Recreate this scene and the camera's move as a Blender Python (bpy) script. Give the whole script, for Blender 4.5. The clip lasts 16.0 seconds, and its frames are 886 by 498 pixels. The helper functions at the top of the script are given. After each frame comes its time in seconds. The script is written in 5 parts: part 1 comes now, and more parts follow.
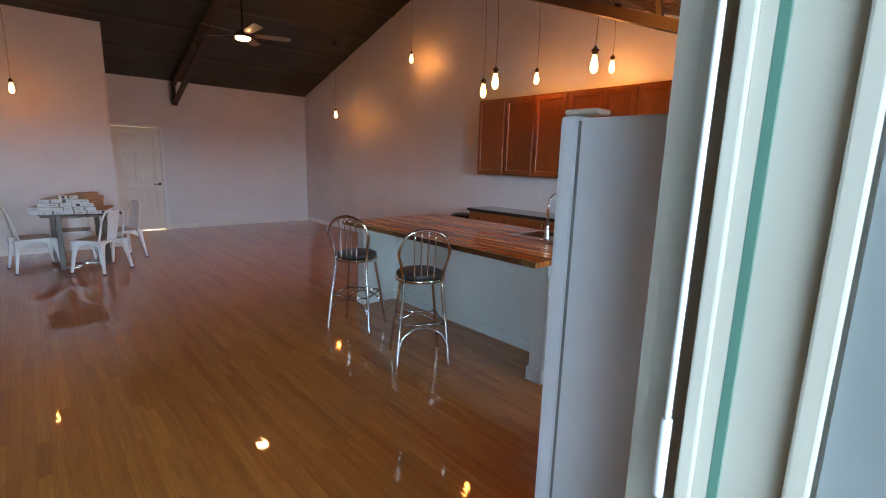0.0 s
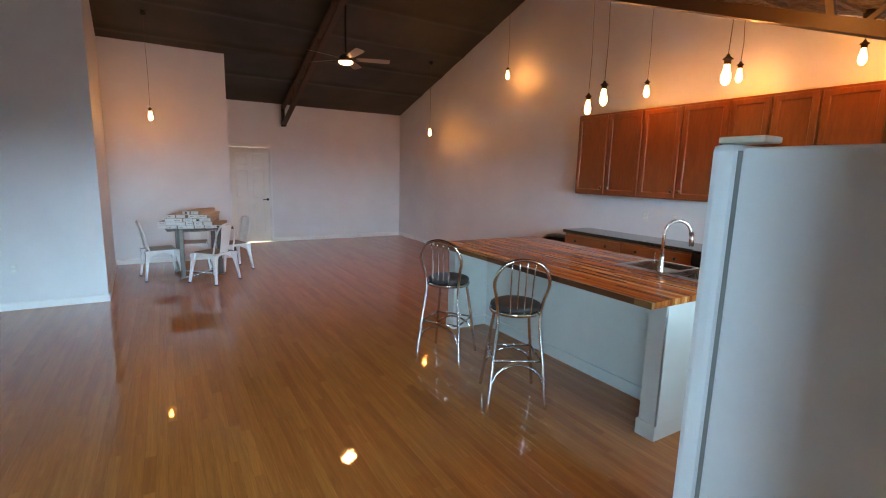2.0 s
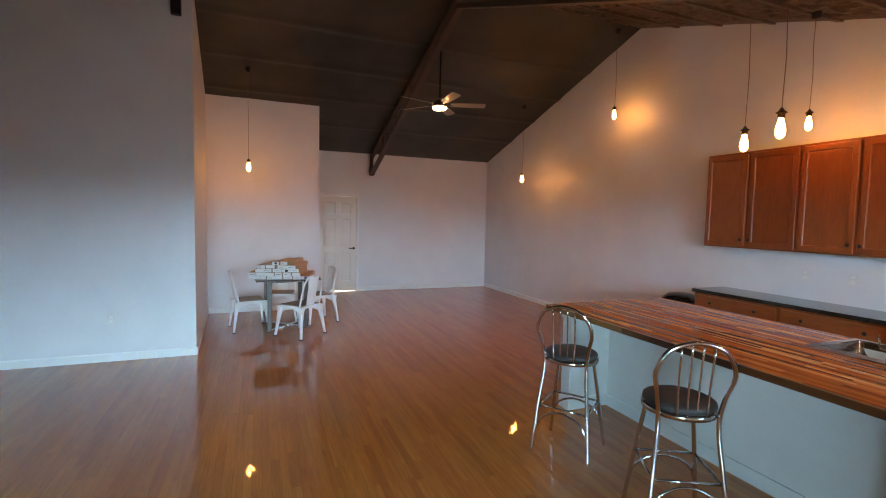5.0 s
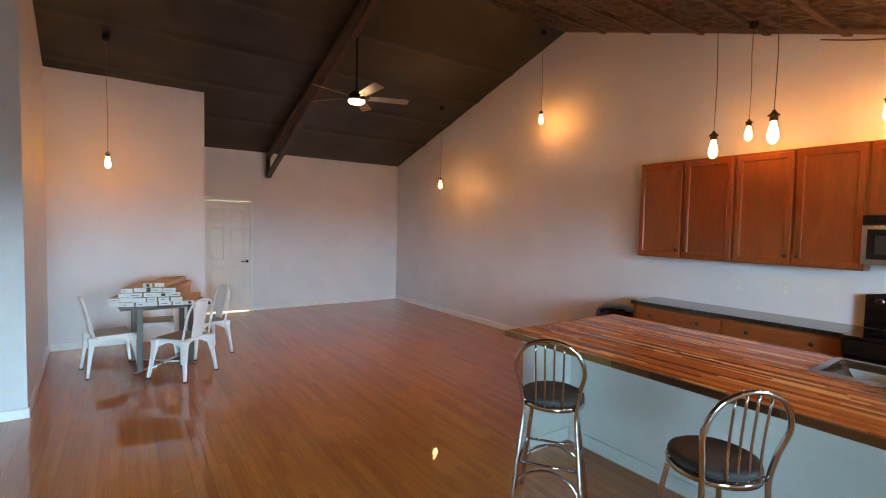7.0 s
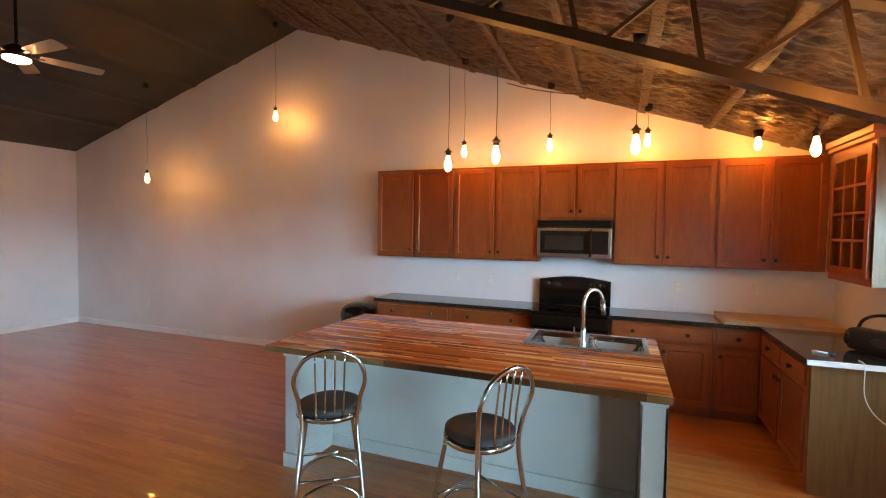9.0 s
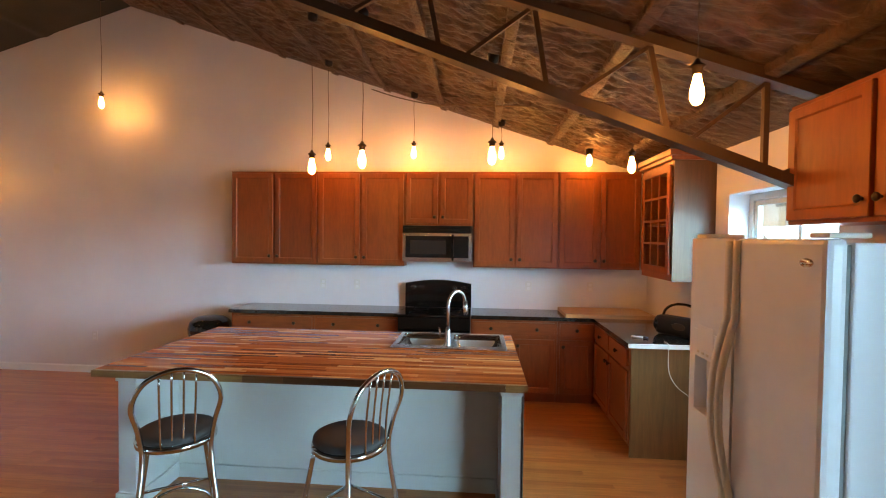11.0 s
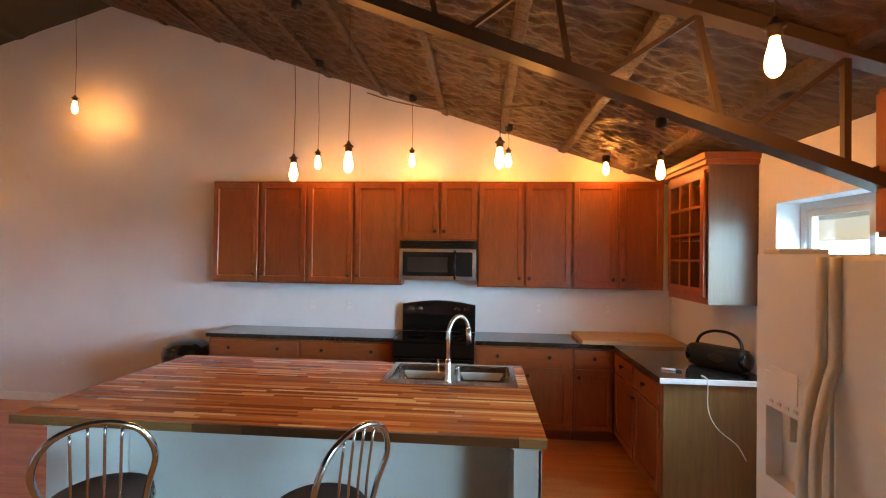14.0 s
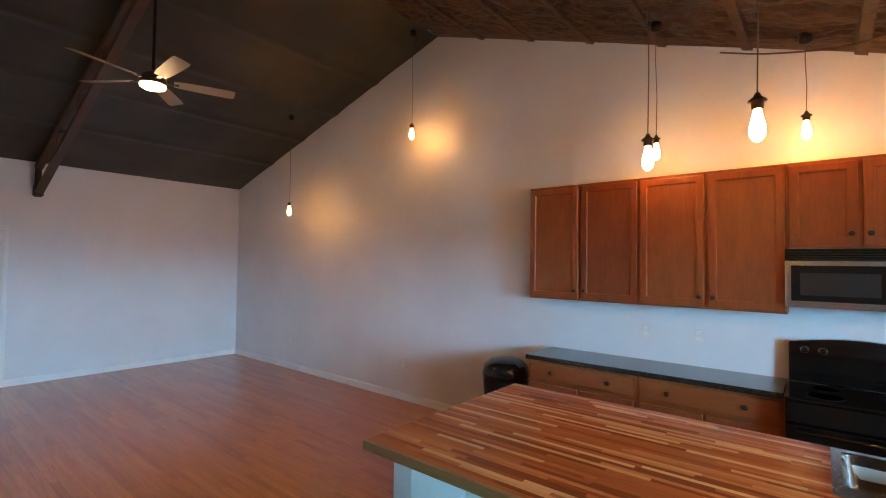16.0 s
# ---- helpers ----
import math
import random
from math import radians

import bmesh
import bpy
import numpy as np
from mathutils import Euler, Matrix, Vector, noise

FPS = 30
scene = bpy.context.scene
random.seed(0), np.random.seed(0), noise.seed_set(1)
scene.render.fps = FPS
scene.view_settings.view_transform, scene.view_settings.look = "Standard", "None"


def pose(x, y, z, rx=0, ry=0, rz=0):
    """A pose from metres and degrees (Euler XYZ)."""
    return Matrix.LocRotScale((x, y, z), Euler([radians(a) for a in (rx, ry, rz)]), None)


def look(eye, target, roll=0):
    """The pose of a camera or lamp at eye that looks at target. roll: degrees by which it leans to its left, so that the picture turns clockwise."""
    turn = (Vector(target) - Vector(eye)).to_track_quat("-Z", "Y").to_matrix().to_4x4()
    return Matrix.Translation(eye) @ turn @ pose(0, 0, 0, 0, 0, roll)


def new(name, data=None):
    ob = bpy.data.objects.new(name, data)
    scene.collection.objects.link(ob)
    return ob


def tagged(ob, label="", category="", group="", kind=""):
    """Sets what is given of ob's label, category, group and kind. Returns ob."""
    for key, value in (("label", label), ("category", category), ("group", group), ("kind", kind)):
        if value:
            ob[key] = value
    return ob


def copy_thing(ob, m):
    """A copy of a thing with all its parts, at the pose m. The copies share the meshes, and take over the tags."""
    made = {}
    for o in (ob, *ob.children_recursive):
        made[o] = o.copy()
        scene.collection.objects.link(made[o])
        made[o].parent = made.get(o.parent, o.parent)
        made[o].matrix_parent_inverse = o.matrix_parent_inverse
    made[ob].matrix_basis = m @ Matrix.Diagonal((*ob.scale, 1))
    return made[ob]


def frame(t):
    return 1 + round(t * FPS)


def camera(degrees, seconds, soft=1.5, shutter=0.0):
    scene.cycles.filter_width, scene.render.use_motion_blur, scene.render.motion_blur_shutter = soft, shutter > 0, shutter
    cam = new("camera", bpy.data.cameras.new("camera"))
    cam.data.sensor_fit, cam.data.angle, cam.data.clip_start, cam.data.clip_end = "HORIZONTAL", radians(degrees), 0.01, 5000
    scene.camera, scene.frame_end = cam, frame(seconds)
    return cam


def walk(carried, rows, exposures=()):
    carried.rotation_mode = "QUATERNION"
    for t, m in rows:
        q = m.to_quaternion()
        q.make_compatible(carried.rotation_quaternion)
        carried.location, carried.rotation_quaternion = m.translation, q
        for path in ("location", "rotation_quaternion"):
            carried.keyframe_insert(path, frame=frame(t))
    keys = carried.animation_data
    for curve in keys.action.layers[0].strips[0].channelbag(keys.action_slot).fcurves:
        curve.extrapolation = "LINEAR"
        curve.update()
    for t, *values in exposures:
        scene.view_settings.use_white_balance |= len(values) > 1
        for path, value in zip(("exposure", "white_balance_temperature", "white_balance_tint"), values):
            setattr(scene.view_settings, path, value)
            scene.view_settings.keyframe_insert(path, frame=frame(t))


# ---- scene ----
cam = camera(87.6, 16.0, soft=1.1)
PATH = [
    (0, (0.169, 0.047, 1.569), (1.48, 1.511, 1.199), 1.6),
    (0.5, (0.218, 0.19, 1.596), (1.399, 1.761, 1.231), 1.5),
    (1, (0.261, 0.258, 1.623), (1.358, 1.891, 1.262), 1.5),
    (1.5, (0.24, 0.266, 1.634), (1.289, 1.932, 1.286), 1.5),
    (2, (0.245, 0.274, 1.641), (1.262, 1.965, 1.317), 1.5),
    (2.5, (0.253, 0.283, 1.641), (1.24, 1.997, 1.345), 1.4),
    (3, (0.296, 0.335, 1.643), (1.237, 2.081, 1.38), 1.5),
    (3.5, (0.297, 0.396, 1.644), (1.162, 2.185, 1.418), 1.4),
    (4, (0.275, 0.559, 1.63), (1.046, 2.395, 1.45), 1.4),
    (4.2, (0.272, 0.635, 1.634), (1.001, 2.49, 1.474), 1.4),
    (6.3, (0.282, 1.588, 1.713), (1.144, 3.39, 1.612), 1.3),
    (6.5, (0.279, 1.663, 1.714), (1.202, 3.434, 1.613), 1.3),
    (7, (0.259, 1.845, 1.702), (1.398, 3.486, 1.604), 1.2),
    (7.5, (0.281, 1.974, 1.714), (1.648, 3.431, 1.62), 1.1),
    (8, (0.209, 2.053, 1.741), (1.787, 3.278, 1.647), 0.9),
    (8.5, (0.146, 2.114, 1.741), (1.89, 3.088, 1.653), 0.9),
    (9, (0.114, 2.128, 1.741), (1.977, 2.85, 1.659), 0.8),
    (9.5, (0.105, 2.148, 1.743), (2.036, 2.662, 1.665), 0.8),
    (10, (0.098, 2.151, 1.737), (2.064, 2.508, 1.67), 0.7),
    (10.2, (0.096, 2.15, 1.736), (2.071, 2.456, 1.671), 0.7),
    (12.5, (0.127, 2.092, 1.728), (2.126, 2.137, 1.726), 0.7),
    (13, (0.252, 2.045, 1.736), (2.251, 2.084, 1.743), 0.7),
    (13.5, (0.391, 2.049, 1.727), (2.39, 2.123, 1.742), 0.7),
    (14, (0.591, 2.157, 1.726), (2.583, 2.33, 1.75), 0.8),
    (14.5, (0.757, 2.299, 1.748), (2.727, 2.64, 1.783), 0.7),
    (15, (0.92, 2.444, 1.719), (2.824, 3.052, 1.772), 0.8),
    (15.5, (1.091, 2.583, 1.741), (2.853, 3.529, 1.799), 0.7),
    (16, (1.217, 2.806, 1.735), (2.764, 4.072, 1.794), 0.8),
]
# auto exposure and white balance: seconds, stops, kelvin, tint
EXPOSURES = [(0.0, -0.52, 8700, 41), (0.5, -0.27, 8600, 37), (1.0, -0.11, 8550, 35), (1.5, -0.13, 8500, 33), (4.0, -0.08, 8300, 30), (6.5, 0.07, 8400, 28), (7.5, 0.26, 8500, 27), (10.0, 0.36, 8250, 27), (14.0, 0.33, 8200, 29), (15.0, 0.25, 7700, 26), (16.0, 0.22, 6600, 16)]
walk(cam, [(t, look(eye, target, roll)) for t, eye, target, roll in PATH], exposures=EXPOSURES)

# ---------------------------------------------------------------- light
world = bpy.data.worlds.new("sky")
scene.world = world
world.use_nodes = True
wn = world.node_tree
sky = wn.nodes.new("ShaderNodeTexSky")
sky.sky_type, sky.sun_disc = "NISHITA", False
sky.sun_elevation, sky.sun_rotation = radians(48), radians(20)
wn.links.new(sky.outputs[0], wn.nodes["Background"].inputs[0])
wn.nodes["Background"].inputs[1].default_value = 0.13
sun = new("sun", bpy.data.lights.new("sun", "SUN"))
sun.data.energy, sun.data.angle, sun.data.color = 2.5, radians(0.5), (1.0, 0.95, 0.87)
sun.matrix_world = look((0, 0, 20), (-6.1, -16.8, 0))


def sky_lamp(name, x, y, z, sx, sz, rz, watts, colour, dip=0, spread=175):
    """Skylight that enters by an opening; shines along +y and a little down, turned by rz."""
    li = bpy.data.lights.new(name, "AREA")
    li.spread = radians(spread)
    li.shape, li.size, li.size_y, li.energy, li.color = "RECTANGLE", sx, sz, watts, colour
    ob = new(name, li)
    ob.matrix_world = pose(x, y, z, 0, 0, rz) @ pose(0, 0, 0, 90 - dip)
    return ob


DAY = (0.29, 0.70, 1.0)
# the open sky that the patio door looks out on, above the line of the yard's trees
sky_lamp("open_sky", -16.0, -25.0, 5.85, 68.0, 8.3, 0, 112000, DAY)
sky_lamp("window_skylight", 3.2, -0.10, 1.62, 1.0, 0.85, 0, 46, DAY, 38)

# ---------------------------------------------------------------- materials


def mat_new(name, colour=(0.5, 0.5, 0.5), rough=0.5, metal=0.0, coat=0.0):
    m = bpy.data.materials.new(name)
    m.use_nodes = True
    b = m.node_tree.nodes["Principled BSDF"]
    b.inputs["Base Color"].default_value = (*colour, 1)
    b.inputs["Roughness"].default_value = rough
    b.inputs["Metallic"].default_value = metal
    b.inputs["Coat Weight"].default_value = coat
    b.inputs["Coat Roughness"].default_value = 0.06
    return m, m.node_tree, b


def node(nt, kind, **sets):
    n = nt.nodes.new(kind)
    for key, value in sets.items():
        n.inputs[key.replace("_", " ")].default_value = value
    return n


def coords(nt, scale=(1, 1, 1), shift=None):
    tc = nt.nodes.new("ShaderNodeTexCoord")
    mp = nt.nodes.new("ShaderNodeMapping")
    mp.inputs["Scale"].default_value = scale
    nt.links.new(tc.outputs["Object"], mp.inputs["Vector"])
    if shift is not None:
        mul = nt.nodes.new("ShaderNodeVectorMath")
        mul.operation = "SCALE"
        mul.inputs[0].default_value = (37.0, 53.0, 71.0)
        nt.links.new(shift, mul.inputs["Scale"])
        nt.links.new(mul.outputs[0], mp.inputs["Location"])
    return mp.outputs[0]


def ramp(nt, fac, stops):
    r = nt.nodes.new("ShaderNodeValToRGB")
    el = r.color_ramp.elements
    while len(el) < len(stops):
        el.new(0.5)
    for e, (p, c) in zip(el, stops):
        e.position, e.color = p, (*c, 1)
    nt.links.new(fac, r.inputs[0])
    return r.outputs[0]


def bump(nt, b, height, strength=0.2, dist=0.01):
    n = nt.nodes.new("ShaderNodeBump")
    n.inputs["Strength"].default_value, n.inputs["Distance"].default_value = strength, dist
    nt.links.new(height, n.inputs["Height"])
    nt.links.new(n.outputs[0], b.inputs["Normal"])
    return n


def mix(nt, fac, a, c, mode="MIX"):
    n = nt.nodes.new("ShaderNodeMix")
    n.data_type, n.blend_type = "RGBA", mode
    for v, i in ((fac, 0), (a, 6), (c, 7)):
        if isinstance(v, (int, float)):
            n.inputs[i].default_value = v
        elif isinstance(v, tuple):
            n.inputs[i].default_value = (*v, 1)
        else:
            nt.links.new(v, n.inputs[i])
    return n.outputs[2]


def plain(name, colour, rough=0.5, metal=0.0, coat=0.0, wear=0.08, scale=18.0, relief=0.0):
    """A paint, plastic or metal with a little cloudiness and fine relief."""
    m, nt, b = mat_new(name, colour, rough, metal, coat)
    big = node(nt, "ShaderNodeTexNoise", Scale=scale * 0.12, Detail=3.0)
    fine = node(nt, "ShaderNodeTexNoise", Scale=scale * 6, Detail=4.0)
    v = coords(nt)
    nt.links.new(v, big.inputs["Vector"])
    nt.links.new(v, fine.inputs["Vector"])
    dark = tuple(c * (1 - wear * 1.6) for c in colour)
    lite = tuple(min(1, c * (1 + wear)) for c in colour)
    nt.links.new(ramp(nt, big.outputs[0], [(0.3, dark), (0.7, lite)]), b.inputs["Base Color"])
    rr = nt.nodes.new("ShaderNodeMapRange")
    rr.inputs["To Min"].default_value, rr.inputs["To Max"].default_value = max(0.02, rough * 0.8), min(1, rough * 1.2)
    nt.links.new(fine.outputs[0], rr.inputs["Value"])
    nt.links.new(rr.outputs[0], b.inputs["Roughness"])
    if relief:
        bump(nt, b, fine.outputs[0], relief, 0.002)
    return m


def wood(name, stops, grain=(40, 40, 2.2), rough=0.35, coat=0.3, per="object", spread=0.5, relief=0.06, gloss=0.5, hard=False, wave=0.0):
    """Straight-grained wood; each piece or island gets its own tone."""
    m, nt, b = mat_new(name, stops[0], rough, 0.0, coat)
    if per == "object":
        rnd = nt.nodes.new("ShaderNodeObjectInfo").outputs["Random"]
    else:
        rnd = nt.nodes.new("ShaderNodeNewGeometry").outputs["Random Per Island"]
    v = coords(nt, grain, rnd)
    g1 = node(nt, "ShaderNodeTexNoise", Scale=1.0, Detail=5.0, Roughness=0.6, Distortion=0.6)
    nt.links.new(v, g1.inputs["Vector"])
    v2 = coords(nt, tuple(a * 5 for a in grain), rnd)
    g2 = node(nt, "ShaderNodeTexNoise", Scale=1.0, Detail=3.0)
    nt.links.new(v2, g2.inputs["Vector"])
    b.inputs["Specular IOR Level"].default_value = gloss
    n = len(stops)
    tone = ramp(nt, rnd, [(i / (n if hard else max(1, n - 1)), c) for i, c in enumerate(stops)])
    if hard:
        tone.node.color_ramp.interpolation = "CONSTANT"
    shade = ramp(nt, g1.outputs[0], [(0.25, (1 - spread,) * 3), (0.75, (1 + spread * 0.35,) * 3)])
    fine = ramp(nt, g2.outputs[0], [(0.3, (0.86,) * 3), (0.7, (1.06,) * 3)])
    c = mix(nt, 1.0, mix(nt, 1.0, tone, shade, "MULTIPLY"), fine, "MULTIPLY")
    nt.links.new(c, b.inputs["Base Color"])
    bump(nt, b, g2.outputs[0], relief, 0.002)
    if wave:
        # the varnish lies in slow ripples over the strips
        w = node(nt, "ShaderNodeTexNoise", Scale=1.0, Detail=2.0)
        nt.links.new(coords(nt, (26, 9, 26), rnd), w.inputs["Vector"])
        cb = nt.nodes.new("ShaderNodeBump")
        cb.inputs["Strength"].default_value, cb.inputs["Distance"].default_value = wave, 0.006
        nt.links.new(w.outputs[0], cb.inputs["Height"])
        nt.links.new(cb.outputs[0], b.inputs["Coat Normal"])
        b.inputs["Coat Roughness"].default_value = 0.03
    return m


def glow(name, colour, strength):
    m = bpy.data.materials.new(name)
    m.use_nodes = True
    b = m.node_tree.nodes["Principled BSDF"]
    b.inputs["Base Color"].default_value = (0.9, 0.8, 0.6, 1)
    b.inputs["Emission Color"].default_value = (*colour, 1)
    b.inputs["Emission Strength"].default_value = strength
    return m


def glassy(name, colour=(0.9, 0.95, 0.93), rough=0.02):
    m, nt, b = mat_new(name, colour, rough)
    b.inputs["Transmission Weight"].default_value = 1.0
    b.inputs["IOR"].default_value = 1.45
    return m


WALL = plain("wall_paint", (0.74, 0.73, 0.75), 0.42, wear=0.03, scale=14, relief=0.05)
DOORPAINT = plain("door_paint", (0.80, 0.755, 0.70), 0.4, wear=0.03)
BACKROOM = plain("cream_wall_paint", (0.74, 0.68, 0.56), 0.45, wear=0.03, scale=14, relief=0.05)
TRIM = plain("trim_paint", (0.80, 0.80, 0.80), 0.35, wear=0.03)
ISLAND = plain("island_paint", (0.53, 0.55, 0.525), 0.4, wear=0.04, relief=0.04)
BUTCHER_EDGE = wood("acacia_edge_stave", [(0.11, 0.034, 0.011), (0.07, 0.021, 0.008), (0.26, 0.115, 0.038), (0.09, 0.027, 0.010), (0.14, 0.042, 0.013), (0.06, 0.019, 0.008)], (60, 3.0, 60), 0.3, 0.0, spread=0.3, gloss=0.3, hard=True)
CABINET = wood("stained_maple", [(0.304, 0.0739, 0.0194), (0.343, 0.0896, 0.0241), (0.258, 0.0605, 0.0159), (0.324, 0.0791, 0.0210)], (9, 9, 1.7), 0.36, 0.0, spread=0.22, gloss=0.45)
CABINET_X = wood("stained_maple_cross", [(0.268, 0.0645, 0.0169), (0.320, 0.0791, 0.0210)], (1.7, 9, 9), 0.36, 0.0, spread=0.22, gloss=0.45)
VENEER = wood("raw_end_veneer", [(0.247, 0.1155, 0.0376), (0.215, 0.0990, 0.0320)], (26, 26, 1.6), 0.42, 0.05, spread=0.3)
ENDPANEL = wood("glossy_end_veneer", [(0.125, 0.053, 0.020), (0.14, 0.060, 0.023)], (22, 22, 1.6), 0.40, 0.0, spread=0.25, gloss=0.45)
FLOORING = wood("oak_strip", [(0.587, 0.1817, 0.0440), (0.531, 0.1597, 0.0370), (0.621, 0.2017, 0.0490), (0.565, 0.1717, 0.0410), (0.474, 0.1357, 0.0320), (0.598, 0.1917, 0.0470)], (38, 1.6, 38), 0.4, 1.0, spread=0.3, gloss=0.1, wave=0.09)
FLOORING_REST = wood("oak_strip_rest", [(0.587, 0.1817, 0.0440), (0.531, 0.1597, 0.0370), (0.621, 0.2017, 0.0490), (0.565, 0.1717, 0.0410), (0.474, 0.1357, 0.0320), (0.598, 0.1917, 0.0470)], (38, 1.6, 38), 0.4, 1.0, per="island", spread=0.3, gloss=0.1, wave=0.09)
BUTCHER = wood("acacia_stave", [(0.420, 0.107, 0.027), (0.540, 0.163, 0.043), (0.270, 0.061, 0.016), (0.460, 0.126, 0.032), (0.780, 0.372, 0.142), (0.360, 0.086, 0.022), (0.600, 0.200, 0.059), (0.260, 0.062, 0.017), (0.440, 0.116, 0.029), (0.720, 0.307, 0.104), (0.500, 0.144, 0.038), (0.380, 0.093, 0.024)], (60, 3.0, 60), 0.14, 0.0, spread=0.3, gloss=0.26, hard=True)
BOARDWOOD = wood("maple_board", [(0.60, 0.35, 0.16), (0.68, 0.42, 0.20)], (30, 2.5, 30), 0.45, 0.0, spread=0.3)
CHROME = plain("chrome", (0.62, 0.60, 0.57), 0.10, 1.0, wear=0.03)
STEEL = plain("brushed_steel", (0.64, 0.63, 0.61), 0.17, 1.0, wear=0.05, relief=0.05)
NICKEL = mat_new("brushed_nickel", (0.74, 0.73, 0.71), 0.25, 1.0)[0]
BLACKGLOSS = plain("black_enamel", (0.006, 0.0055, 0.005), 0.10, 0.0, 0.0)
BLACKMATT = plain("black_plastic", (0.010, 0.0095, 0.009), 0.5, relief=0.1)
BLACKMATT.node_tree.nodes["Principled BSDF"].inputs["Specular IOR Level"].default_value = 0.25
BLACKMETAL = plain("black_metal", (0.022, 0.019, 0.017), 0.45, 0.6)
BRONZE = plain("oiled_bronze", (0.06, 0.042, 0.03), 0.35, 0.8)
LEATHER = plain("black_vinyl", (0.026, 0.022, 0.020), 0.68, relief=0.25, scale=40)
TRUSSPAINT = plain("truss_paint", (0.085, 0.055, 0.041), 0.5, 0.2, relief=0.1)
CHAIRPAINT = plain("chair_enamel", (0.86, 0.87, 0.87), 0.28, 0.0, 0.3, wear=0.03)
FRIDGE = plain("fridge_enamel", (0.78, 0.80, 0.83), 0.38, wear=0.02, relief=0.12, scale=60)
FRIDGETRIM = plain("fridge_trim", (0.66, 0.63, 0.56), 0.4, wear=0.03)
GREYGAP = plain("gasket_grey", (0.22, 0.23, 0.23), 0.6)
PAPER = plain("paper", (0.82, 0.82, 0.82), 0.7, wear=0.03)
KRAFT = plain("kraft_card", (0.60, 0.41, 0.28), 0.75, wear=0.1)
INK = plain("print_ink", (0.03, 0.035, 0.06), 0.6)
TABLELEG = plain("table_leg_metal", (0.11, 0.09, 0.08), 0.32, 0.7)
CHAIRSEAT = wood("chair_seat_board", [(0.33, 0.22, 0.15), (0.37, 0.25, 0.17)], (30, 3, 30), 0.4, 0.1, spread=0.25)
FANBLADE = plain("fan_blade", (0.50, 0.40, 0.31), 0.4, wear=0.08)
CORD = plain("cord", (0.15, 0.105, 0.075), 0.7)
PLATE = plain("outlet_plate", (0.74, 0.73, 0.70), 0.4)
VINYL = plain("white_vinyl", (0.56, 0.49, 0.41), 0.4, wear=0.04)
WINDOWVINYL = plain("window_vinyl", (0.46, 0.48, 0.45), 0.4, wear=0.04)
TEAL = plain("glass_edge", (0.06, 0.22, 0.17), 0.2)
GLASS = glassy("window_glass")
BULB = glow("filament_bulb", (1.0, 0.445, 0.10), 130.0)
FANLIGHT = glow("fan_diffuser", (1.0, 0.60, 0.26), 165.0)
DISPLAY = plain("oven_window", (0.010, 0.010, 0.010), 0.08, 0.0, 0.0)
GROUND = plain("yard_grass", (0.10, 0.13, 0.05), 0.9, wear=0.4, scale=3)
PALESTEEL = plain("canopy_steel", (0.45, 0.47, 0.48), 0.5)


def granite():
    m, nt, b = mat_new("dark_granite", (0.03, 0.03, 0.03), 0.14, 0.0, 0.3)
    n1 = node(nt, "ShaderNodeTexVoronoi", Scale=170.0)
    n2 = node(nt, "ShaderNodeTexNoise", Scale=45.0, Detail=6.0)
    v = coords(nt)
    nt.links.new(v, n1.inputs["Vector"])
    nt.links.new(v, n2.inputs["Vector"])
    a = ramp(nt, n2.outputs[0], [(0.35, (0.013, 0.011, 0.010)), (0.62, (0.024, 0.020, 0.017))])
    c = ramp(nt, n1.outputs["Distance"], [(0.12, (1.35, 1.3, 1.25)), (0.3, (1, 1, 1))])
    nt.links.new(mix(nt, 1.0, a, c, "MULTIPLY"), b.inputs["Base Color"])
    return m


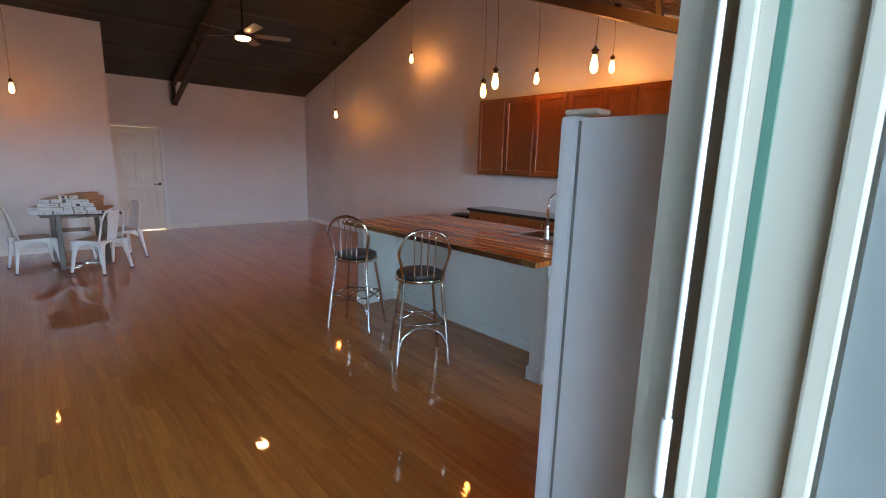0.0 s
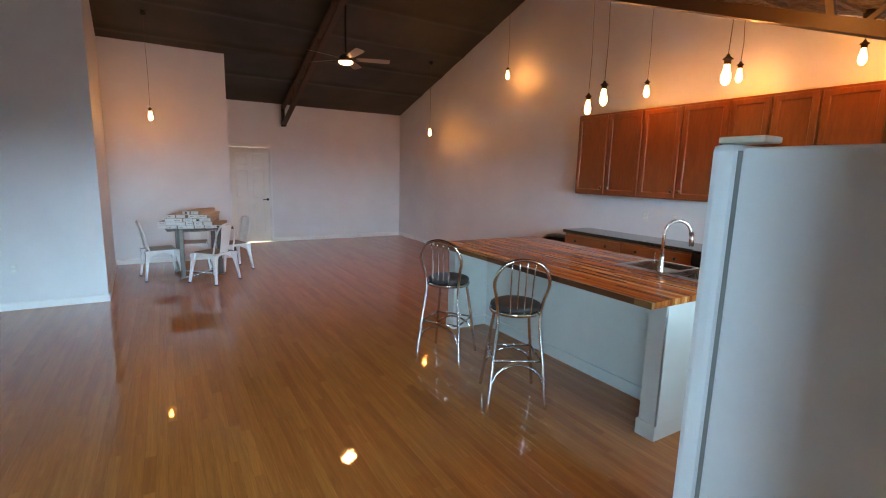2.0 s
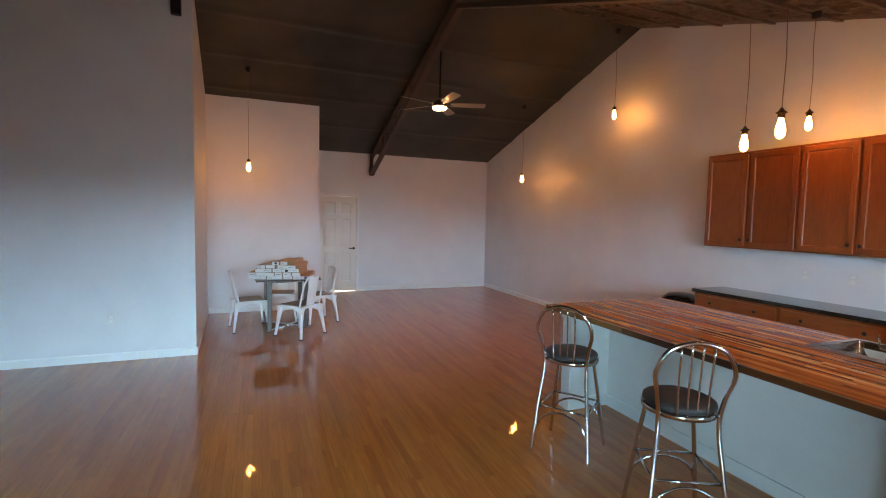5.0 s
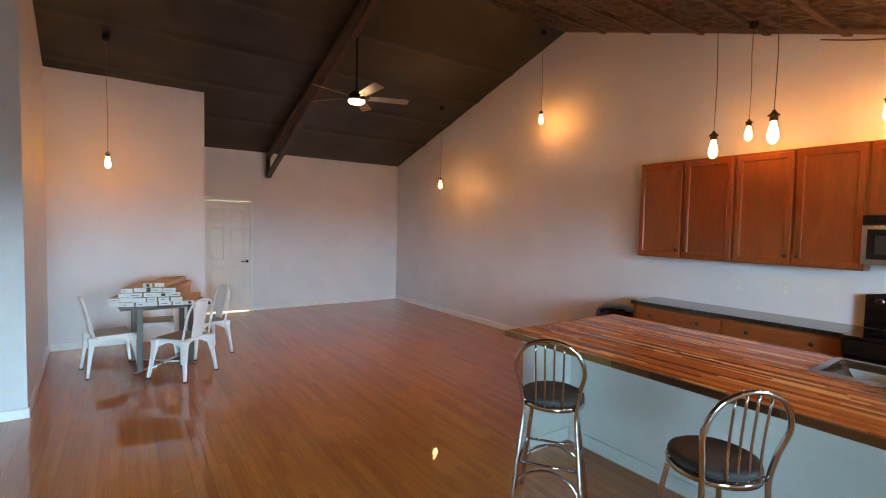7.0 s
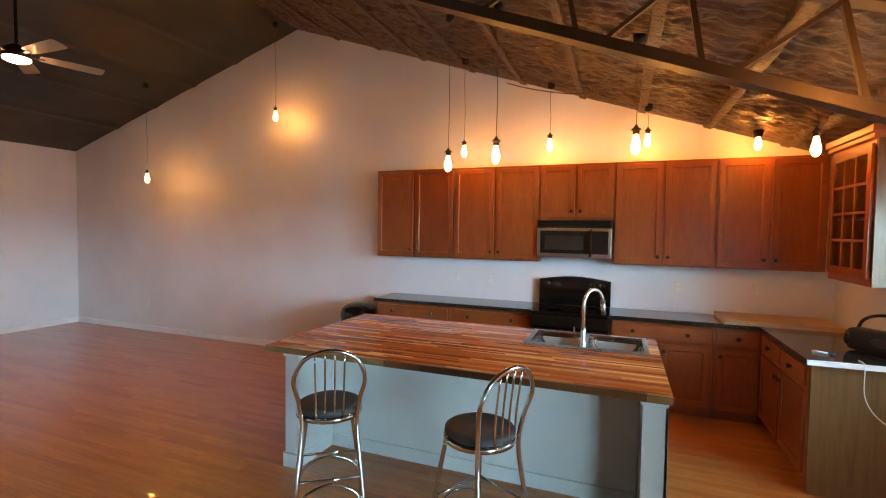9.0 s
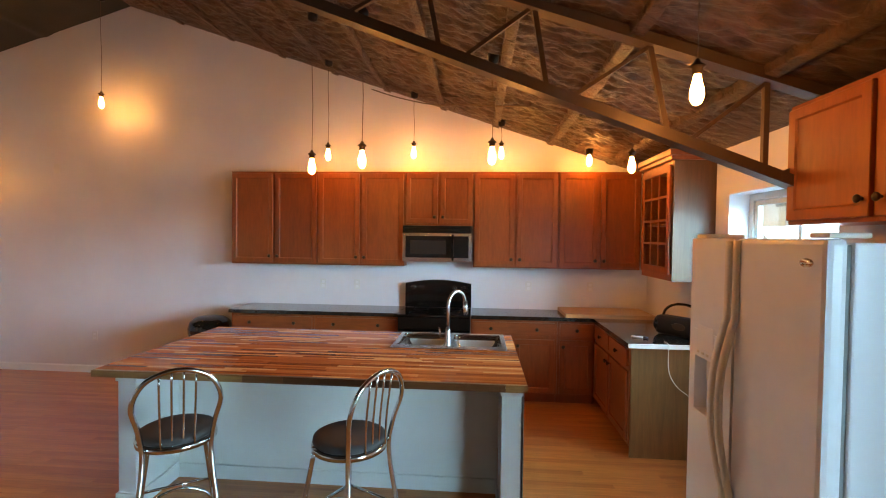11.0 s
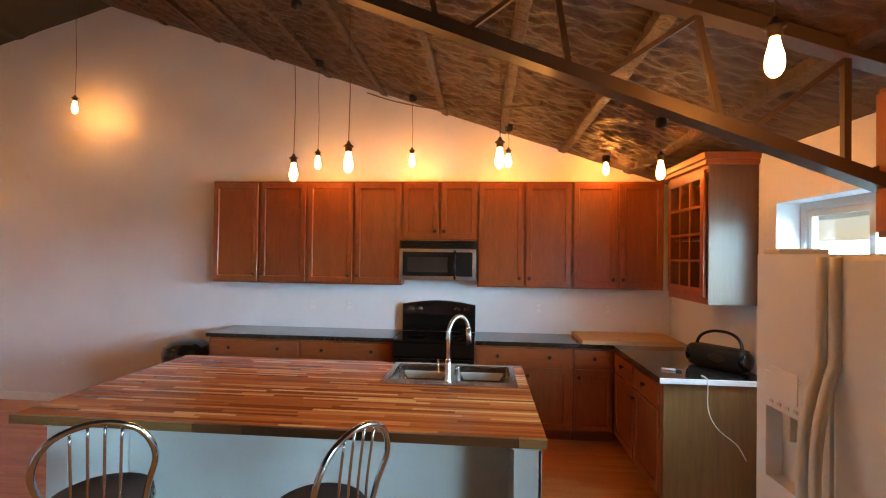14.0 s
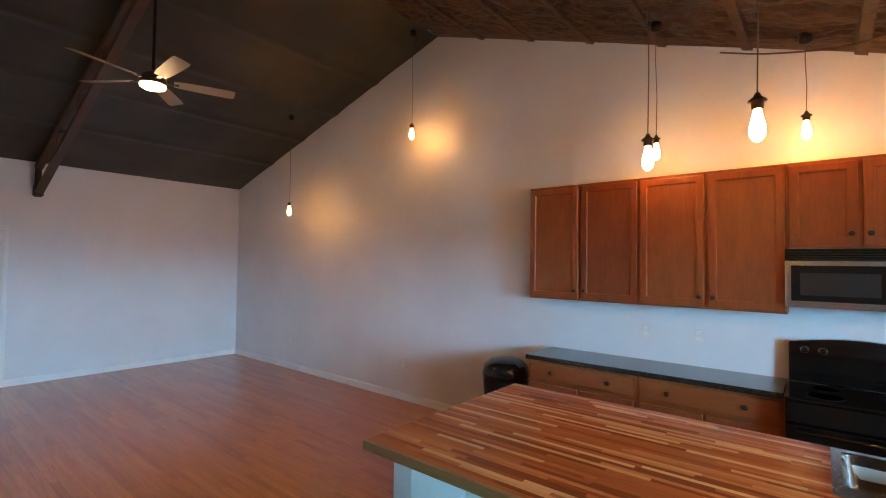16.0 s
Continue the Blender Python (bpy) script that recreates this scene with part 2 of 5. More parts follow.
def foam():
    """Dark brown paint over sprayed foam, folded in long ridges."""
    m, nt, b = mat_new("painted_foam", (0.06, 0.036, 0.023), 0.3)
    n1 = node(nt, "ShaderNodeTexNoise", Scale=8.0, Detail=9.0, Roughness=0.74, Distortion=0.5)
    n2 = node(nt, "ShaderNodeTexNoise", Scale=34.0, Detail=6.0, Roughness=0.6)
    n3 = node(nt, "ShaderNodeTexNoise", Scale=2.2, Detail=5.0, Roughness=0.5, Distortion=0.9)
    n4 = node(nt, "ShaderNodeTexNoise", Scale=0.9, Detail=2.0)
    for n, s in ((n1, (1.7, 1.2, 1.0)), (n2, (1.2, 1.0, 1.0)), (n3, (2.4, 1.2, 1.0)), (n4, (1.0, 1.0, 1.0))):
        nt.links.new(coords(nt, s), n.inputs["Vector"])

    def op(kind, x, y=None, z=None):
        q = nt.nodes.new("ShaderNodeMath")
        q.operation = kind
        for i, val in enumerate((x, y, z)):
            if isinstance(val, (int, float)):
                q.inputs[i].default_value = val
            elif val is not None:
                nt.links.new(val, q.inputs[i])
        return q.outputs[0]

    # sharp creases where the folded noise turns back
    fold = op("ABSOLUTE", op("SUBTRACT", n3.outputs[0], 0.5))
    crest = op("POWER", op("SUBTRACT", 1.0, op("MULTIPLY", fold, 2.4)), 3.0)
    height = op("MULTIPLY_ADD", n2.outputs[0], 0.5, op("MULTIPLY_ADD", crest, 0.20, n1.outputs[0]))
    # crease shade put into the colour: low n1, also the bump height, goes darker
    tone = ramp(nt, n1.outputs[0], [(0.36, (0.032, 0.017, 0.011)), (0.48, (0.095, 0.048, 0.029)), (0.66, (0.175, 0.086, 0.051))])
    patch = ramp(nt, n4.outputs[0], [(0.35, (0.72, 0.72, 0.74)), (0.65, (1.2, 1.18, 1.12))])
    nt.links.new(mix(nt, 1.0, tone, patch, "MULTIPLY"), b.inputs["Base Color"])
    bump(nt, b, height, 1.0, 0.075)
    return m


GRANITE = granite()


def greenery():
    """Far foliage with bright sky between; its daylight is put in as emission."""
    m = glow("glowing_far_trees", (0.6, 0.8, 0.4), 14.0)
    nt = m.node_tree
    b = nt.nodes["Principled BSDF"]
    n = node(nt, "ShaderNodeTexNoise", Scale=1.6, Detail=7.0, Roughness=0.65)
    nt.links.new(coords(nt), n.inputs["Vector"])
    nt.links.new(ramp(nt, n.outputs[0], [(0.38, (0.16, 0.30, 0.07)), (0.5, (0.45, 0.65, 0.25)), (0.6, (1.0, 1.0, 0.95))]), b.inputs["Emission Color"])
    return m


GREENERY = greenery()
SCREEN = plain("microwave_screen", (0.022, 0.021, 0.020), 0.3)
FOAM = foam()
DARKCEIL = plain("dark_ceiling_paint", (0.036, 0.032, 0.021), 0.5, wear=0.4, scale=10, relief=0.3)

# ---------------------------------------------------------------- mesh helpers


def mesh_of(bm, name, material, smooth=False):
    me = bpy.data.meshes.new(name)
    bmesh.ops.recalc_face_normals(bm, faces=bm.faces)
    bm.to_mesh(me)
    bm.free()
    me.materials.append(material)
    if smooth:
        for p in me.polygons:
            p.use_smooth = True
    return me


def part(name, bm, material, parent, label="", smooth=False, kind=""):
    ob = new(name, mesh_of(bm, name, material, smooth))
    ob.parent = parent
    return tagged(ob, label, kind=kind)


def solid(name, bm, material, label, category, kind="", group="", smooth=False):
    return tagged(new(name, mesh_of(bm, name, material, smooth)), label, category, group, kind)


def thing(name, label, category, m=None, group="", kind=""):
    ob = new(name)
    ob.empty_display_size = 0.1
    if m is not None:
        ob.matrix_basis = m
    return tagged(ob, label, category, group, kind)


def B(*boxes, bevel=0.0):
    """A bmesh of boxes (x0, x1, y0, y1, z0, z1)."""
    bm = bmesh.new()
    for x0, x1, y0, y1, z0, z1 in boxes:
        r = bmesh.ops.create_cube(bm, size=1.0)
        for v in r["verts"]:
            v.co = Vector((x0 + (v.co.x + 0.5) * (x1 - x0), y0 + (v.co.y + 0.5) * (y1 - y0), z0 + (v.co.z + 0.5) * (z1 - z0)))
    if bevel:
        bmesh.ops.bevel(bm, geom=bm.edges[:], offset=bevel, segments=2, affect="EDGES", profile=0.6)
    return bm


def prism(points, axis, a, b, bm=None):
    """A polygon of 2D points extruded along an axis from a to b."""
    bm = bm or bmesh.new()

    def put(p, d):
        return {"x": (d, p[0], p[1]), "y": (p[0], d, p[1]), "z": (p[0], p[1], d)}[axis]

    lo = [bm.verts.new(put(p, a)) for p in points]
    hi = [bm.verts.new(put(p, b)) for p in points]
    bm.faces.new(lo)
    bm.faces.new(hi[::-1])
    n = len(points)
    for i in range(n):
        bm.faces.new((lo[i], hi[i], hi[(i + 1) % n], lo[(i + 1) % n]))
    return bm


def lathe(profile, segs=20, bm=None, at=(0, 0, 0), m=None):
    """Revolves (radius, z) about z."""
    bm = bm or bmesh.new()
    rings = []
    for r, z in profile:
        ring = []
        for k in range(segs):
            a = 2 * math.pi * k / segs
            p = Vector((r * math.cos(a), r * math.sin(a), z))
            p = m @ p if m is not None else p
            ring.append(bm.verts.new(p + Vector(at)))
        rings.append(ring)
    for r0, r1 in zip(rings, rings[1:]):
        for k in range(segs):
            bm.faces.new((r0[k], r0[(k + 1) % segs], r1[(k + 1) % segs], r1[k]))
    bm.faces.new(rings[0][::-1])
    bm.faces.new(rings[-1])
    return bm


def tube(points, r, segs=10, bm=None, closed=False):
    """A round tube along points."""
    bm = bm or bmesh.new()
    pts = [Vector(p) for p in points]
    n = len(pts)
    rings, side = [], None
    for i, p in enumerate(pts):
        if closed:
            d = pts[(i + 1) % n] - pts[i - 1]
        else:
            d = pts[min(i + 1, n - 1)] - pts[max(i - 1, 0)]
        d.normalize()
        if side is None:
            side = d.orthogonal().normalized()
        side = (side - d * side.dot(d)).normalized()
        up = d.cross(side)
        rings.append([bm.verts.new(p + r * (math.cos(2 * math.pi * k / segs) * side + math.sin(2 * math.pi * k / segs) * up)) for k in range(segs)])
    for i in range(n if closed else n - 1):
        a, c = rings[i], rings[(i + 1) % n]
        for k in range(segs):
            bm.faces.new((a[k], a[(k + 1) % segs], c[(k + 1) % segs], c[k]))
    if not closed:
        bm.faces.new(rings[0][::-1])
        bm.faces.new(rings[-1])
    return bm


def curve(points, steps=8):
    """A smooth line through points (Catmull-Rom)."""
    p = [Vector(q) for q in points]
    p = [2 * p[0] - p[1]] + p + [2 * p[-1] - p[-2]]
    out = []
    for i in range(1, len(p) - 2):
        for k in range(steps):
            t = k / steps
            out.append(0.5 * (2 * p[i] + (p[i + 1] - p[i - 1]) * t + (2 * p[i - 1] - 5 * p[i] + 4 * p[i + 1] - p[i + 2]) * t * t + (3 * p[i] - p[i - 1] - 3 * p[i + 1] + p[i + 2]) * t ** 3))
    return out + [p[-2]]


def bar(bm, a, c, w, h):
    """A square bar from a to c, w wide across and h deep."""
    a, c = Vector(a), Vector(c)
    d = (c - a).normalized()
    s = d.cross(Vector((1, 0, 0)))
    s = d.cross(Vector((0, 0, 1))) if s.length < 0.2 else s
    s.normalize()
    u = d.cross(s)
    vs = [bm.verts.new(q + i * s * w / 2 + j * u * h / 2) for q in (a, c) for i, j in ((-1, -1), (1, -1), (1, 1), (-1, 1))]
    for f in ((0, 1, 2, 3), (7, 6, 5, 4), (0, 4, 5, 1), (1, 5, 6, 2), (2, 6, 7, 3), (3, 7, 4, 0)):
        bm.faces.new([vs[i] for i in f])
    return bm


# ---------------------------------------------------------------- the room
XE, YN, YS, XW = 5.467, 11.235, 0.25, -6.4
YB = 12.15
RIDGE_Y, RIDGE_Z = 6.407, 4.477
SLOPE_S, SLOPE_N = 0.332, 0.300


def roof(y):
    return RIDGE_Z - (SLOPE_S * (RIDGE_Y - y) if y < RIDGE_Y else SLOPE_N * (y - RIDGE_Y))


floor = solid("floor", B((XW - 0.2, XE + 0.2, -0.02, YB + 0.2, -0.2, -0.012)), BLACKMATT, "glossy reddish-brown oak strip floor through the whole room", "floor", "structure")

wall_east = solid("wall_east", prism([(0.0, 0), (YN + 0.15, 0), (YN + 0.15, roof(YN + 0.15) + 0.1), (RIDGE_Y, RIDGE_Z + 0.1), (0.0, roof(0.0) + 0.1)], "x", XE, XE + 0.15), WALL, "white painted gable wall behind the kitchen cabinets", "wall", "structure")
bm = prism([(0.0, 0), (YB + 0.15, 0), (YB + 0.15, roof(YB + 0.15) + 0.1), (RIDGE_Y, RIDGE_Z + 0.1), (0.0, roof(0.0) + 0.1)], "x", XW - 0.15, XW)
wall_west = solid("wall_west", bm, WALL, "plain white painted gable wall", "wall", "structure")

# north wall with the panelled door
DX0, DX1, DH = 1.455, 2.275, 2.10
zt = roof(YN) + 0.1
bm = B((-2.355, DX0, YN, YN + 0.15, 0, zt), (DX1, XE, YN, YN + 0.15, 0, zt), (DX0, DX1, YN, YN + 0.15, DH, zt))
wall_north = solid("wall_north", bm, WALL, "white painted wall with a panelled door", "wall", "structure")

# south wall with the patio door and the kitchen window
PX0, PX1, PH = -0.99, 0.86, 2.06
WX0, WX1, WZ0, WZ1 = 2.70, 3.785, 1.18, 2.09
zt = roof(YS) + 0.1
bm = B((XW, PX0, 0.0, YS, 0, zt), (PX0, PX1, 0.0, YS, PH, zt), (PX1, WX0, 0.0, YS, 0, zt), (WX0, WX1, 0.0, YS, 0, WZ0), (WX0, WX1, 0.0, YS, WZ1, zt), (WX1, XE, 0.0, YS, 0, zt))
wall_south = solid("wall_south", bm, WALL, "white painted wall with patio door and kitchen window", "wall", "structure")

# box rooms that stand in the hall
NX0, NX1, NY = -0.533, 1.256, 9.47
PXC, PXW, PY = -0.422, -2.235, 7.018


def wall_to_roof(name, foot, label):
    """An upright wall over a footprint of (x, y) points, cut off by the roof."""
    bm = bmesh.new()
    lo = [bm.verts.new((x, y, 0)) for x, y in foot]
    hi = [bm.verts.new((x, y, roof(y) + 0.1)) for x, y in foot]
    bm.faces.new(lo)
    bm.faces.new(hi[::-1])
    for i in range(len(foot)):
        j = (i + 1) % len(foot)
        bm.faces.new((lo[i], hi[i], hi[j], lo[j]))
    return solid(name, bm, WALL, label, "wall", "structure")


wall_to_roof("wall_nook_back", [(NX0 - 0.12, NY), (NX1, NY), (NX1, NY + 0.12), (NX0 - 0.12, NY + 0.12)], "white wall of the dining nook")
wall_to_roof("wall_nook_end", [(NX1 - 0.12, NY + 0.12), (NX1, NY + 0.12), (NX1, YN), (NX1 - 0.12, YN)], "white end wall beside the panelled door")
wall_to_roof("wall_pier_front", [(PXW, PY), (PXC, PY), (PXC - 0.005, PY + 0.12), (PXW, PY + 0.12)], "white wall of the box room, facing the entrance")
wall_to_roof("wall_pier_side", [(PXC - 0.005, PY + 0.12), (NX0, NY), (NX0 - 0.12, NY), (PXC - 0.125, PY + 0.12)], "white side wall of the dining nook")

wall_to_roof("wall_pier_return", [(PXW, PY + 0.12), (PXW + 0.12, PY + 0.12), (PXW + 0.12, YB), (PXW, YB)], "white wall of the passage beside the box room")
# wall with a round-cornered opening to the next room
OY, OX0, OX1, OH, OR = 7.64, -4.30, -2.555, 2.13, 0.07
bm = bmesh.new()
pts = [(PXW, 0.0), (PXW, roof(OY) + 0.1), (XW, roof(OY) + 0.1), (XW, 0.0), (OX0, 0.0)]
pts += [(OX0 + OR - OR * math.cos(radians(a)), OH - OR + OR * math.sin(radians(a))) for a in range(0, 91, 15)]
pts += [(OX1 - OR + OR * math.sin(radians(a)), OH - OR + OR * math.cos(radians(a))) for a in range(0, 91, 15)] + [(OX1, 0.0)]
prism(pts, "y", OY, OY + 0.12, bm)
solid("wall_passage", bm, WALL, "white wall with a round-cornered opening to the next room", "wall", "structure")
# the room beyond with its window
VX0, VX1, VZ0, VZ1 = -5.46, -4.36, 0.60, 2.20
zt = roof(YB) + 0.05
bm = B((XW, VX0, YB, YB + 0.15, 0, zt), (VX1, PXW + 0.12, YB, YB + 0.15, 0, zt), (VX0, VX1, YB, YB + 0.15, 0, VZ0), (VX0, VX1, YB, YB + 0.15, VZ1, zt))
solid("wall_back_room", bm, BACKROOM, "cream painted wall of the next room with a window", "wall", "structure")
solid("ceiling_back_room", B((XW, PXW, OY + 0.122, YB, 2.46, 2.50)), WALL, "flat white ceiling of the next room", "ceiling", "structure")


def baseboard(x0, y0, x1, y1, nx, ny):
    """A skirting along a wall line; n points into the room."""
    a, c, n = Vector((x0, y0, 0)), Vector((x1, y1, 0)), Vector((nx, ny, 0)).normalized()
    bm = bmesh.new()
    prof = [(0.0, 0.0), (0.014, 0.0), (0.014, 0.078), (0.006, 0.09), (0.0, 0.09)]
    e = [[bm.verts.new(q + n * d + Vector((0, 0, z))) for d, z in prof] for q in (a, c)]
    bm.faces.new(e[0])
    bm.faces.new(e[1][::-1])
    for i in range(5):
        j = (i + 1) % 5
        bm.faces.new((e[0][i], e[1][i], e[1][j], e[0][j]))
    solid("baseboard", bm, TRIM, "white painted skirting along the wall", "baseboard", "structure")


baseboard(XE, 4.9, XE, YN - 0.014, -1, 0)
baseboard(DX1 + 0.046, YN, XE, YN, 0, -1)
baseboard(NX1, NY - 0.014, NX1, YN, 1, 0)
baseboard(NX0, NY, NX1, NY, 0, -1)
baseboard(PXC, PY, NX0, NY - 0.014, 1, 0.043)
baseboard(PXW, PY, PXC + 0.014, PY, 0, -1)
baseboard(XW, YS + 0.014, XW, OY, 1, 0)
baseboard(PXW, PY - 0.014, PXW, OY, -1, 0)
baseboard(XW, OY, OX0, OY, 0, -1)
baseboard(XW, YB, PXW, YB, 0, -1)
baseboard(XW, YS, PX0 - 0.08, YS, 0, 1)
baseboard(PX1 + 0.08, YS, 1.6, YS, 0, 1)

# ceilings: a smooth dark slope to the north, rough sprayed foam to the south


def ceiling_slope(name, y0, y1, nx, ny, rough, material, label):
    xs = np.linspace(XW - 0.1, XE + 0.1, nx)
    ys = np.linspace(y0, y1, ny)
    verts, faces = [], []
    for y in ys:
        for x in xs:
            h = 0.0
            if rough:
                p = Vector((x * 1.3, y * 1.3, 0))
                h = rough * (noise.fractal(p * 2.0, 1.0, 2.0, 4) + 0.7 * noise.noise(Vector((x * 14.0, y * 5.5, 1.7))))
                if rough > 0.01:
                    h -= 0.024 * abs(noise.noise(Vector((x * 12.0 + 0.8 * noise.noise(Vector((x * 2.0, y * 3.0, 8.0))), y * 6.0, 5.0)))) + 0.010 * noise.noise(Vector((x * 26.0, y * 17.0, 9.0)))
                h *= min(1.0, max(0.12, (XE - x) / 0.3), max(0.12, (y - YS) / 0.4))
            else:
                h = 0.006 * noise.noise(Vector((x * 0.8, y * 1.1, 3.0)))
            if y0 > RIDGE_Y - 0.01:
                h += 0.004 * noise.noise(Vector((x * 0.7, y * 2.4, 3.0)))
                h -= sum(0.016 * math.exp(-((y - yk - 0.02 * noise.noise(Vector((x * 0.6, yk, 0)))) / 0.06) ** 2) for yk in (7.5, 8.35, 9.2, 10.1))
            verts.append((x, y, roof(y) + 0.02 + min(0.05, max(-0.045, h))))
    for j in range(ny - 1):
        for i in range(nx - 1):
            a = j * nx + i
            faces.append((a, a + nx, a + nx + 1, a + 1))
    top = len(verts)
    verts += [(XW - 0.1, y0, roof(y0) + 0.3), (XE + 0.1, y0, roof(y0) + 0.3), (XE + 0.1, y1, roof(y1) + 0.3), (XW - 0.1, y1, roof(y1) + 0.3)]
    faces.append((top, top + 1, top + 2, top + 3))
    me = bpy.data.meshes.new(name)
    me.from_pydata(verts, [], faces)
    me.materials.append(material)
    for p in me.polygons:
        p.use_smooth = True
    return tagged(new(name, me), label, "ceiling", kind="structure")


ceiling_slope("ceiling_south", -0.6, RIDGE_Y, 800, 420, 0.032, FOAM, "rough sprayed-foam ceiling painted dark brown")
ceiling_slope("ceiling_north", RIDGE_Y, YB + 0.4, 80, 280, 0.004, DARKCEIL, "smooth dark brown painted sloping ceiling")


def foamed_purlin(y, drop):
    """A purlin buried in sprayed foam: a lumpy bar with rounded, uneven edges."""
    bm = bmesh.new()
    n = 420
    prev = None
    for i in range(n + 1):
        x = XW + (XE - XW) * i / n
        row = []
        fade = min(1.0, (XE - x) / 0.6)
        for k, (dy, dz) in enumerate(((-0.042, 0.04), (-0.034, -0.3 * drop), (-0.030, -0.97 * drop), (0.0, -drop), (0.030, -0.97 * drop), (0.034, -0.3 * drop), (0.042, 0.04))):
            w = noise.fractal(Vector((x * 9.0, y * 9.0 + k * 1.7, 2.0)), 1.0, 2.0, 3)
            u = noise.noise(Vector((x * 2.2, y * 5.0 + k * 0.6, 7.0)))
            yy = y + dy + 0.004 * w + 0.006 * u
            row.append(bm.verts.new((x, yy, roof(yy) + (dz if dz > 0 else dz * fade) + 0.004 * u + 0.0025 * w)))
        if prev:
            for q in range(6):
                bm.faces.new((prev[q], prev[q + 1], row[q + 1], row[q]))
        prev = row
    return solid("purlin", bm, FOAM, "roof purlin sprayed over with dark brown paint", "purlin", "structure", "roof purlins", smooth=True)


for y in (0.70, 1.36, 1.97, 2.58, 3.24, 3.86, 4.5, 5.13, 5.76):
    foamed_purlin(y, 0.024 if y < 3.4 else 0.016 if y < 4.6 else 0.012)


def truss(x, name_label):
    """A tapered steel roof truss across the room: two chords and web bars on each side of the ridge."""
    t = thing("roof_truss", name_label, "truss", pose(x, 0, 0), "roof trusses")

    def low(y):
        return 2.05 + 0.384 * (y - 0.60) if y < RIDGE_Y else 4.28 - 0.352 * (y - RIDGE_Y)

    for y0, y1, f, nm in ((0.262, RIDGE_Y, low, "bottom_chord"), (RIDGE_Y, YN - 0.03, low, "bottom_chord"), (0.262, RIDGE_Y, lambda y: roof(y) - 0.012, "top_chord"), (RIDGE_Y, YN - 0.03, lambda y: roof(y) - 0.06, "top_chord")):
        part(nm, bar(bmesh.new(), (0, y0, f(y0)), (0, y1, f(y1)), 0.055, 0.085), TRUSSPAINT, t)
    for ya, yb in ((0.70, 0.70), (1.28, 1.18), (1.87, 1.80), (2.45, 2.37), (3.1, 3.05), (3.75, 3.7), (4.4, 4.35), (8.4, 8.4), (9.3, 9.35), (10.2, 10.25)):
        part("web_bar", bar(bmesh.new(), (0, ya, roof(ya) - 0.04), (0, yb, low(yb)), 0.026, 0.026), TRUSSPAINT, t)
    for ya, yb in ((0.70, 1.09), (1.28, 1.69), (1.90, 2.26), (2.5, 2.9), (3.15, 3.6), (3.8, 4.2), (9.3, 8.5), (10.2, 9.5)):
        part("web_bar", bar(bmesh.new(), (0, ya, roof(ya) - 0.04), (0, yb, low(yb)), 0.02, 0.02), TRUSSPAINT, t)
    part("web_bar", bar(bmesh.new(), (0, 0.62, low(0.62) + 0.02), (0, 0.30, low(0.30) + 0.30), 0.02, 0.02), TRUSSPAINT, t)
    part("wall_bracket", B((-0.05, 0.05, YN - 0.13, YN - 0.004, 2.58, 2.72), (-0.035, 0.035, YN - 0.05, YN - 0.004, 2.72, 2.95), bevel=0.004), BLACKMETAL, t)
    part("wall_bracket", B((-0.05, 0.05, 0.254, 0.37, 1.86, 2.0), bevel=0.004), BLACKMETAL, t)
    return t


truss(2.59, "dark brown steel truss with web bars under the roof")

# ---------------------------------------------------------------- door, windows


def ring_panel(bm, x0, x1, z0, z1, y, depth, slope):
    """A rectangular field sunk into the front plane y (towards +y), with sloped sides. Returns nothing."""
    o = [bm.verts.new((a, y, c)) for a, c in ((x0, z0), (x1, z0), (x1, z1), (x0, z1))]
    i = [bm.verts.new((a, y + depth, c)) for a, c in ((x0 + slope, z0 + slope), (x1 - slope, z0 + slope), (x1 - slope, z1 - slope), (x0 + slope, z1 - slope))]
    for k in range(4):
        bm.faces.new((o[k], o[(k + 1) % 4], i[(k + 1) % 4], i[k]))
    bm.faces.new(i)


def front_sheet(bm, xs, zs, y, skip):
    """The front plane as a grid of faces with the cells in skip left open."""
    for i in range(len(xs) - 1):
        for j in range(len(zs) - 1):
            if (i, j) not in skip:
                bm.faces.new([bm.verts.new((a, y, c)) for a, c in ((xs[i], zs[j]), (xs[i + 1], zs[j]), (xs[i + 1], zs[j + 1]), (xs[i], zs[j + 1]))])


def slab_sides(bm, x0, x1, z0, z1, y0, y1):
    """Edges and back of a slab whose front is drawn apart."""
    f = [bm.verts.new((a, y0, c)) for a, c in ((x0, z0), (x1, z0), (x1, z1), (x0, z1))]
    k = [bm.verts.new((a, y1, c)) for a, c in ((x0, z0), (x1, z0), (x1, z1), (x0, z1))]
    for i in range(4):
        bm.faces.new((f[i], k[i], k[(i + 1) % 4], f[(i + 1) % 4]))
    bm.faces.new(k[::-1])


def panel_door(w, h):
    """A six-panel door leaf; front at y=0, 35 mm thick."""
    bm = bmesh.new()
    s, mid = 0.11, 0.10
    xs = [0, s, w / 2 - mid / 2, w / 2 + mid / 2, w - s, w]
    zs = [0, 0.20, 0.85, 0.97, 1.58, 1.68, h - 0.13, h]
    cells = [(i, j) for i in (1, 3) for j in (1, 3, 5)]
    front_sheet(bm, xs, zs, 0, cells)
    for i, j in cells:
        ring_panel(bm, xs[i], xs[i + 1], zs[j], zs[j + 1], 0, 0.007, 0.022)
    slab_sides(bm, 0, w, 0, h, 0, 0.035)
    bmesh.ops.remove_doubles(bm, verts=bm.verts, dist=1e-5)
    return bm


